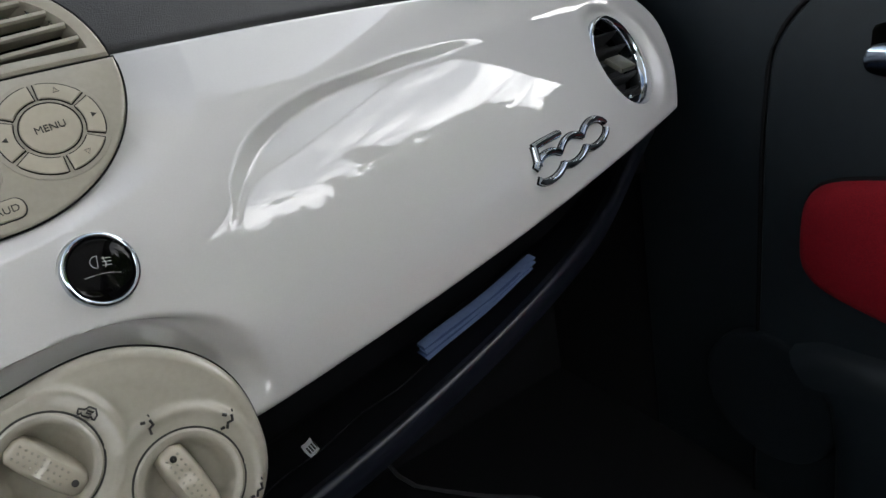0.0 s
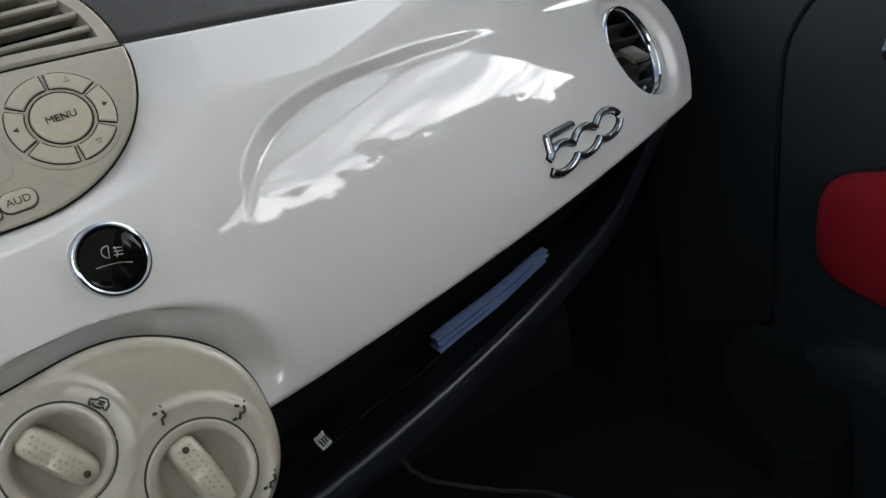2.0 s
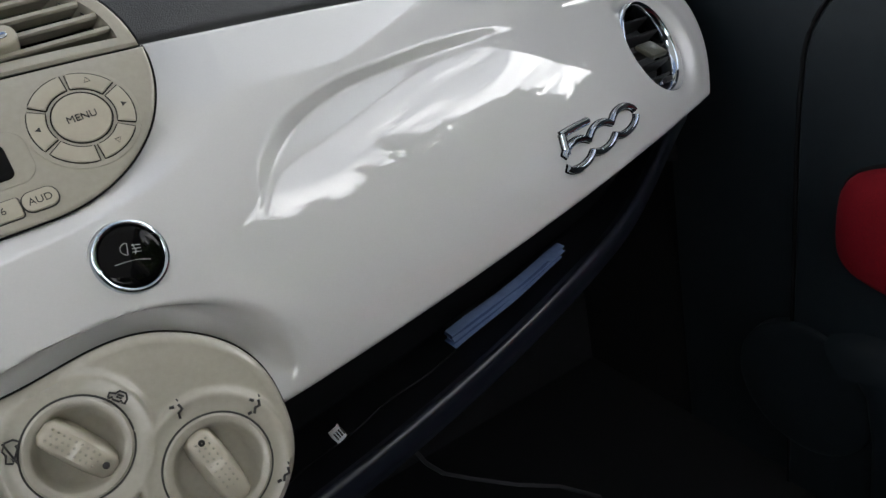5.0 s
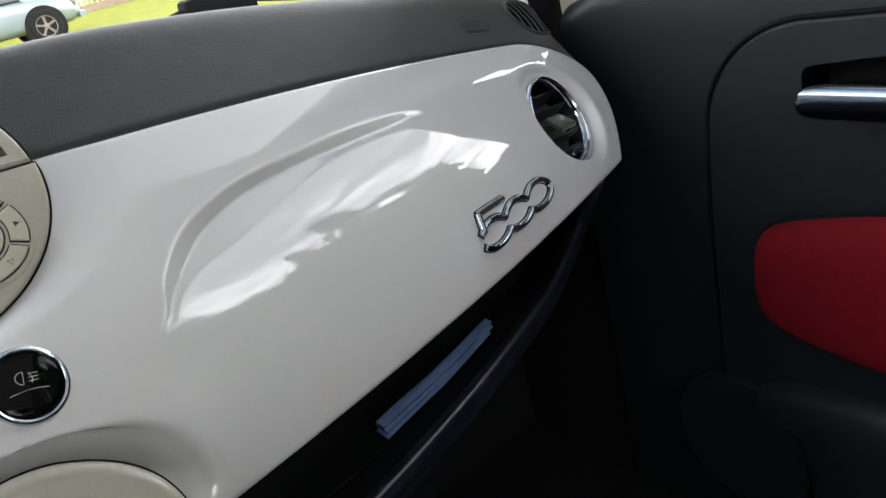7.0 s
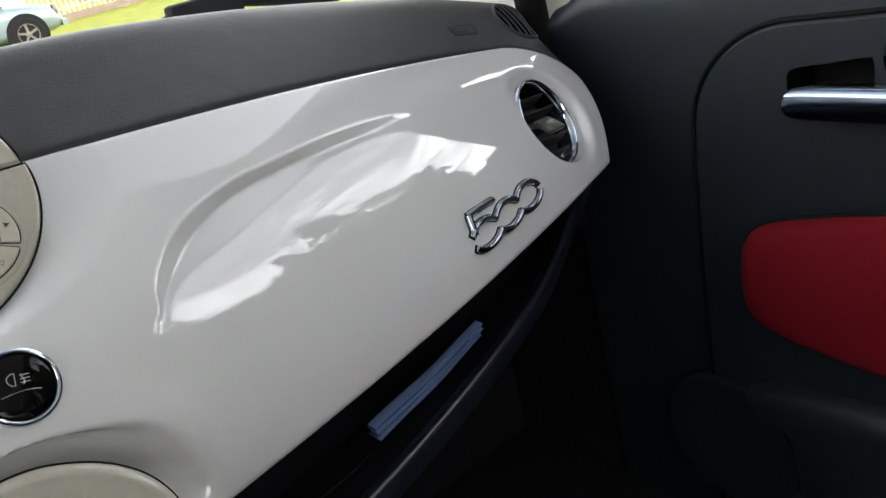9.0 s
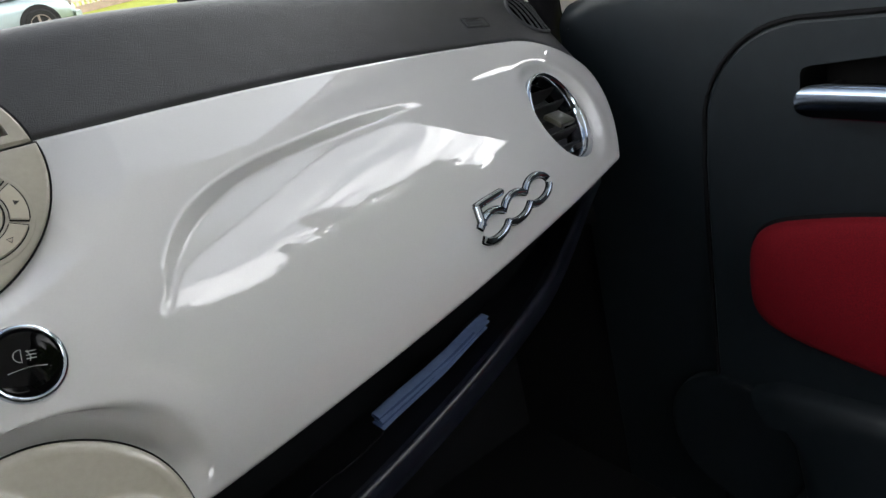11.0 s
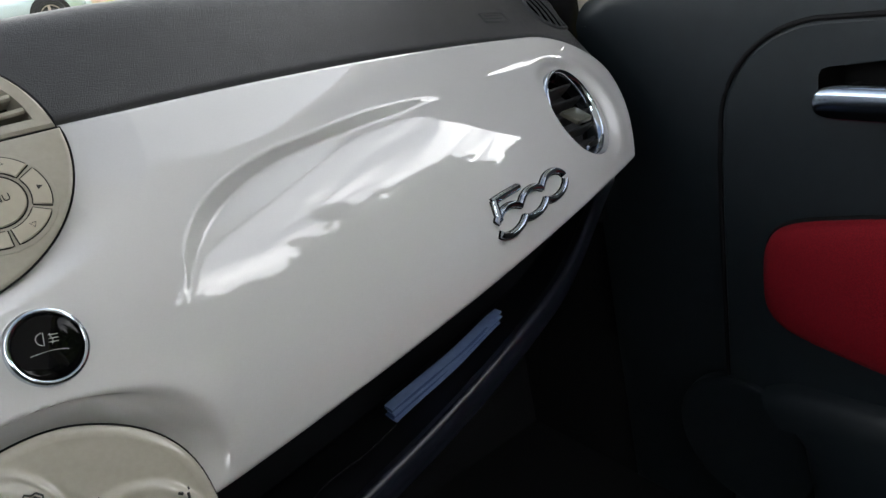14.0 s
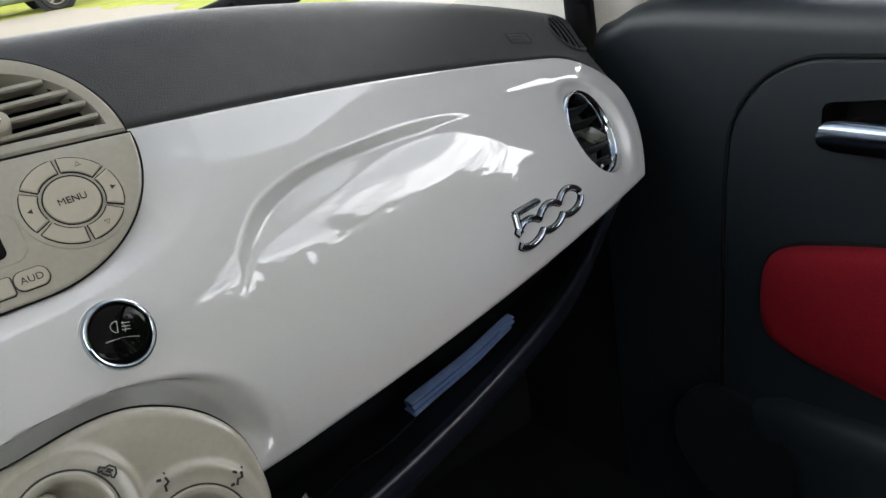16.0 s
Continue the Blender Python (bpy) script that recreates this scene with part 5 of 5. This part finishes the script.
def build_ground():
    bm = bmesh.new()
    rows = []
    radii = [0.01, 6, 9, 14, 25, 60, 200, 1000, 4000]
    for r in radii:
        rows.append([(r * math.cos(2 * math.pi * k / 64), r * math.sin(2 * math.pi * k / 64), 0) for k in range(64)])
    grid(bm, rows, close_u=True)
    ob = solid("ground", bm, M_GRASS, "sunlit yellow-green grass reaching to the horizon", "ground", kind="structure")
    bm = bmesh.new()
    pts = []
    for k in range(40):
        y = 3.0 + 15.0 * k / 39
        pts.append((4.75 + 3.0 * (1 - smooth(7.5, 9.5, y)) + 0.18 * math.sin(y * 1.9) + 0.12 * math.sin(y * 4.3) - 0.05 * max(0.0, y - 14) ** 2, y))
    grid(bm, [[(-14, y, 0.006) for x, y in pts], [(x, y, 0.006) for x, y in pts]])
    solid("gravel_drive", bm, M_GRAVEL, "pale dusty gravel drive beside the grass", "road", kind="structure")


def build_parked_car(name, label, paint, at, turn):
    root = thing(name, label, "car", at)
    root.rotation_euler = (0, 0, radians(turn))
    # body: rings along the length
    prof = [(-2.05, 0.45, 0.60, 0.30), (-2.0, 0.75, 0.78, 0.28), (-1.5, 0.84, 0.92, 0.25), (-0.7, 0.86, 0.96, 0.22), (0.6, 0.86, 0.95, 0.22), (1.3, 0.85, 0.90, 0.22), (1.85, 0.80, 0.78, 0.25), (2.05, 0.62, 0.62, 0.30), (2.10, 0.45, 0.55, 0.34)]
    bm = bmesh.new()
    rows = []
    for x, hw, top, low in prof:
        ring = []
        for k in range(20):
            a = 2 * math.pi * k / 20
            c, s = math.cos(a), math.sin(a)
            ring.append((x, hw * math.copysign(abs(c) ** 0.45, c), (top + low) / 2 + (top - low) / 2 * math.copysign(abs(s) ** 0.5, s)))
        rows.append(ring)
    vs = grid(bm, rows, close_u=True)
    cap(bm, vs[0])
    cap(bm, vs[-1])
    part("body", bm, paint, root, angle=50)
    bm = bmesh.new()
    rows = []
    for z, x0, x1, hw in ((0.90, -1.85, 1.05, 0.80), (1.15, -1.60, 0.65, 0.72), (1.38, -1.25, 0.25, 0.62), (1.43, -1.0, 0.0, 0.50)):
        rows.append([(x0, -hw, z), ((x0 + x1) / 2, -hw * 1.02, z), (x1, -hw, z), (x1 + 0.04, 0, z), (x1, hw, z), ((x0 + x1) / 2, hw * 1.02, z), (x0, hw, z), (x0 - 0.04, 0, z)])
    vs = grid(bm, rows, close_u=True)
    cap(bm, vs[-1])
    part("cabin", bm, M_CARGLASS, root, angle=30)
    bm = bmesh.new()
    tube(bm, [(-1.2, 0, 1.425), (-0.5, 0, 1.45), (0.1, 0, 1.42)], 0.55, 16, flat=0.06)
    part("roof", bm, paint, root)
    for x in (-1.3, 1.3):
        for s in (-1, 1):
            mm = basis((x, s * 0.74, 0.31), (1, 0, 0), (0, 0, 1), (0, s, 0))
            # black disc flush with the body, standing for the shaded arch gap
            bm = bmesh.new()
            revolve(bm, [(0.40, 0.0), (0.40, 0.122), (0.385, 0.125), (0.0, 0.118)], mm, 32, False)
            part("arch_shade", bm, M_TYRE, root)
            bm = bmesh.new()
            revolve(bm, [(0.20, 0.0), (0.29, 0.0), (0.31, 0.03), (0.31, 0.13), (0.29, 0.16), (0.21, 0.16), (0.20, 0.13)], mm, 32, False)
            wheel = part("tyre", bm, M_TYRE, root)
            bm = bmesh.new()
            revolve(bm, [(0.215, 0.05), (0.215, 0.152), (0.195, 0.150), (0.185, 0.10)], mm, 32, False)
            revolve(bm, [(0.055, 0.10), (0.055, 0.150), (0.04, 0.158), (0.0, 0.158)], mm, 20, False)
            for a in range(5):
                box(bm, 0.04, 0.20, -0.022, 0.022, 0.125, 0.147, mm @ pose(0, 0, 0, 0, 0, 72 * a + 20))
            part("rim", bm, M_RIM, wheel)
    for s in (-1, 1):
        bm = bmesh.new()
        revolve(bm, [(0.12, -0.05), (0.12, 0.0), (0.08, 0.03), (0.0, 0.04)], basis((2.0, s * 0.58, 0.62), (0, 1, 0), (0, 0, 1), (1, 0, 0)), 20)
        part("headlight", bm, M_RIM, root)
    bm = bmesh.new()
    box(bm, 2.02, 2.14, -0.7, 0.7, 0.30, 0.42)
    part("bumper", bm, paint, root)
    return root


def build_fence():
    root = thing("picket_fence", "weathered white picket fence at the far side of the grass", "fence", (3.0, 27.0, 0))
    me = None
    for k in range(110):
        x = -6 + 0.16 * k
        if me is None:
            bm = bmesh.new()
            box(bm, -0.035, 0.035, -0.012, 0.012, 0.0, 1.25)
            ob = part("picket", bm, M_FENCE, root, smooth=False)
            me = ob.data
        else:
            ob = new("picket", me)
            ob.parent = root
        ob.location = (x, 0, 0)
    slab("base", -6.1, 11.7, -0.10, -0.03, 0.0, 0.22, M_BASE, root, "low brown base")
    for z in (0.35, 1.0):
        slab("rail", -6.1, 11.7, 0.02, 0.06, z, z + 0.08, M_FENCE, root)


def build_house():
    root = thing("house", "cream rendered house with brown tiled roof behind the fence", "house", (-1.0, 29.5, 0))
    slab("wall", -8, 8, 0, 8, 0, 5.2, M_WALL, root)
    bm = bmesh.new()
    rows = [[(-8.5, -0.5, 5.0), (8.5, -0.5, 5.0)], [(-8.5, 4, 8.0), (8.5, 4, 8.0)], [(-8.5, 8.5, 5.0), (8.5, 8.5, 5.0)]]
    grid(bm, rows)
    bmesh.ops.solidify(bm, geom=bm.faces[:], thickness=0.15)
    part("roof", bm, M_ROOF, root, smooth=False)
    for x in (-5.5, -2.0, 1.5, 5.0):
        for z in (0.9, 3.3):
            w = slab("window", x - 0.6, x + 0.6, -0.06, 0.06, z, z + 1.3, M_FENCE, root)
            slab("pane", x - 0.5, x + 0.5, -0.075, -0.062, z + 0.1, z + 1.2, M_CARGLASS, w)


def build_tree(at, height, spread, seed, slim=False):
    rng = random.Random(seed)
    root = thing("tree", "slim upright green garden tree among broader trees" if slim else "broad green garden tree standing beyond the car", "tree", at, group="trees beside the drive")
    bm = bmesh.new()
    tube(bm, [(0, 0, 0), (0.05, 0.03, height * 0.25), (-0.05, 0.08, height * 0.5), (0.06, 0, height * 0.85)], lambda a: 0.028 * height * (1 - 0.85 * a), 10)
    ends = []
    for k in range(9):
        a = 2.4 * k + rng.random()
        h0 = height * (0.16 + 0.065 * k)
        l = spread * (0.95 - 0.05 * k)
        tip = Vector((l * math.cos(a), l * math.sin(a), h0 + l * (0.45 + 0.3 * rng.random())))
        mid = Vector((tip.x * 0.5, tip.y * 0.5, h0 + (tip.z - h0) * 0.35))
        tube(bm, [(0, 0, h0), mid, tip], lambda t: 0.010 * height * (1 - 0.8 * t), 6)
        ends += [tip, mid.lerp(tip, 0.55)]
    ends.append(Vector((0, 0, height * 0.9)))
    if slim:
        ends += [Vector((0.3 * spread * rng.gauss(0, 1), 0.3 * spread * rng.gauss(0, 1), height * (0.55 + 0.34 * k / 16))) for k in range(16)]
    part("trunk", bm, M_BARK, root)
    verts, faces = [], []
    for e in ends:
        rad = spread * (0.34 + 0.22 * rng.random())
        for _ in range(220 if slim else 430):
            d = Vector((rng.gauss(0, 1), rng.gauss(0, 1), rng.gauss(0, 0.8)))
            d = d.normalized() * rad * (0.35 + 0.75 * rng.random() ** 0.6)
            c = e + d
            u = Vector((rng.gauss(0, 1), rng.gauss(0, 1), rng.gauss(0, 1))).normalized()
            v = u.cross(Vector((rng.gauss(0, 1), rng.gauss(0, 1), rng.gauss(0, 1)))).normalized()
            s = 0.20 + 0.18 * rng.random()
            i = len(verts)
            verts += [c + u * s, c + v * s * 0.55, c - u * s, c - v * s * 0.55]
            faces.append((i, i + 1, i + 2, i + 3))
    me = bpy.data.meshes.new("crown")
    me.from_pydata([tuple(v) for v in verts], [], faces)
    me.materials.append(M_LEAF)
    ob = new("crown", me)
    ob.parent = root


# ---- the place put together ----
dash = thing("dashboard", "white fronted dashboard with charcoal padded top and open shelf", "dashboard")
build_fascia(dash)
build_dash_top(dash)
build_pad_label()
build_demister()
build_round_vent()
build_emblem()
build_fog_button()
build_radio()
build_centre_vent()
build_climate()
build_shelf(dash)
build_door()
build_side()
build_shell()
build_mirror()
build_bonnet()
build_wiper()
build_ground()
build_parked_car("parked_car", "pale blue hatchback parked on the grass", M_CARPAINT, (2.95, 19.1, 0), -4)
build_fence()
build_house()
for az, dist, el, seed in ((30, 14, 36, 1), (42, 13, 29.5, 2), (52, 14, 27, 3), (59, 13, 30, 4), (69, 15, 17, 5), (79, 15, 17, 6), (89, 16, 13, 7), (24, 17, 32, 10), (36, 18, 32, 11), (47, 19, 26, 12), (56, 18, 28, 13), (61, 19, 26, 14), (15, 16, 30, 15)):
    h = dist * math.tan(radians(el * 1.07)) + 0.8
    build_tree((dist * math.sin(radians(az)), -dist * math.cos(radians(az)), 0), h * 0.93, h * 0.36, seed)
for x, y, h, spread, seed in ((15.6, -6.9, 14.4, 0.62, 21), (14.5, -8.75, 13.6, 0.36, 22), (15.9, -5.4, 11.4, 0.45, 23)):
    build_tree((x, y, 0), h, spread, seed, slim=True)
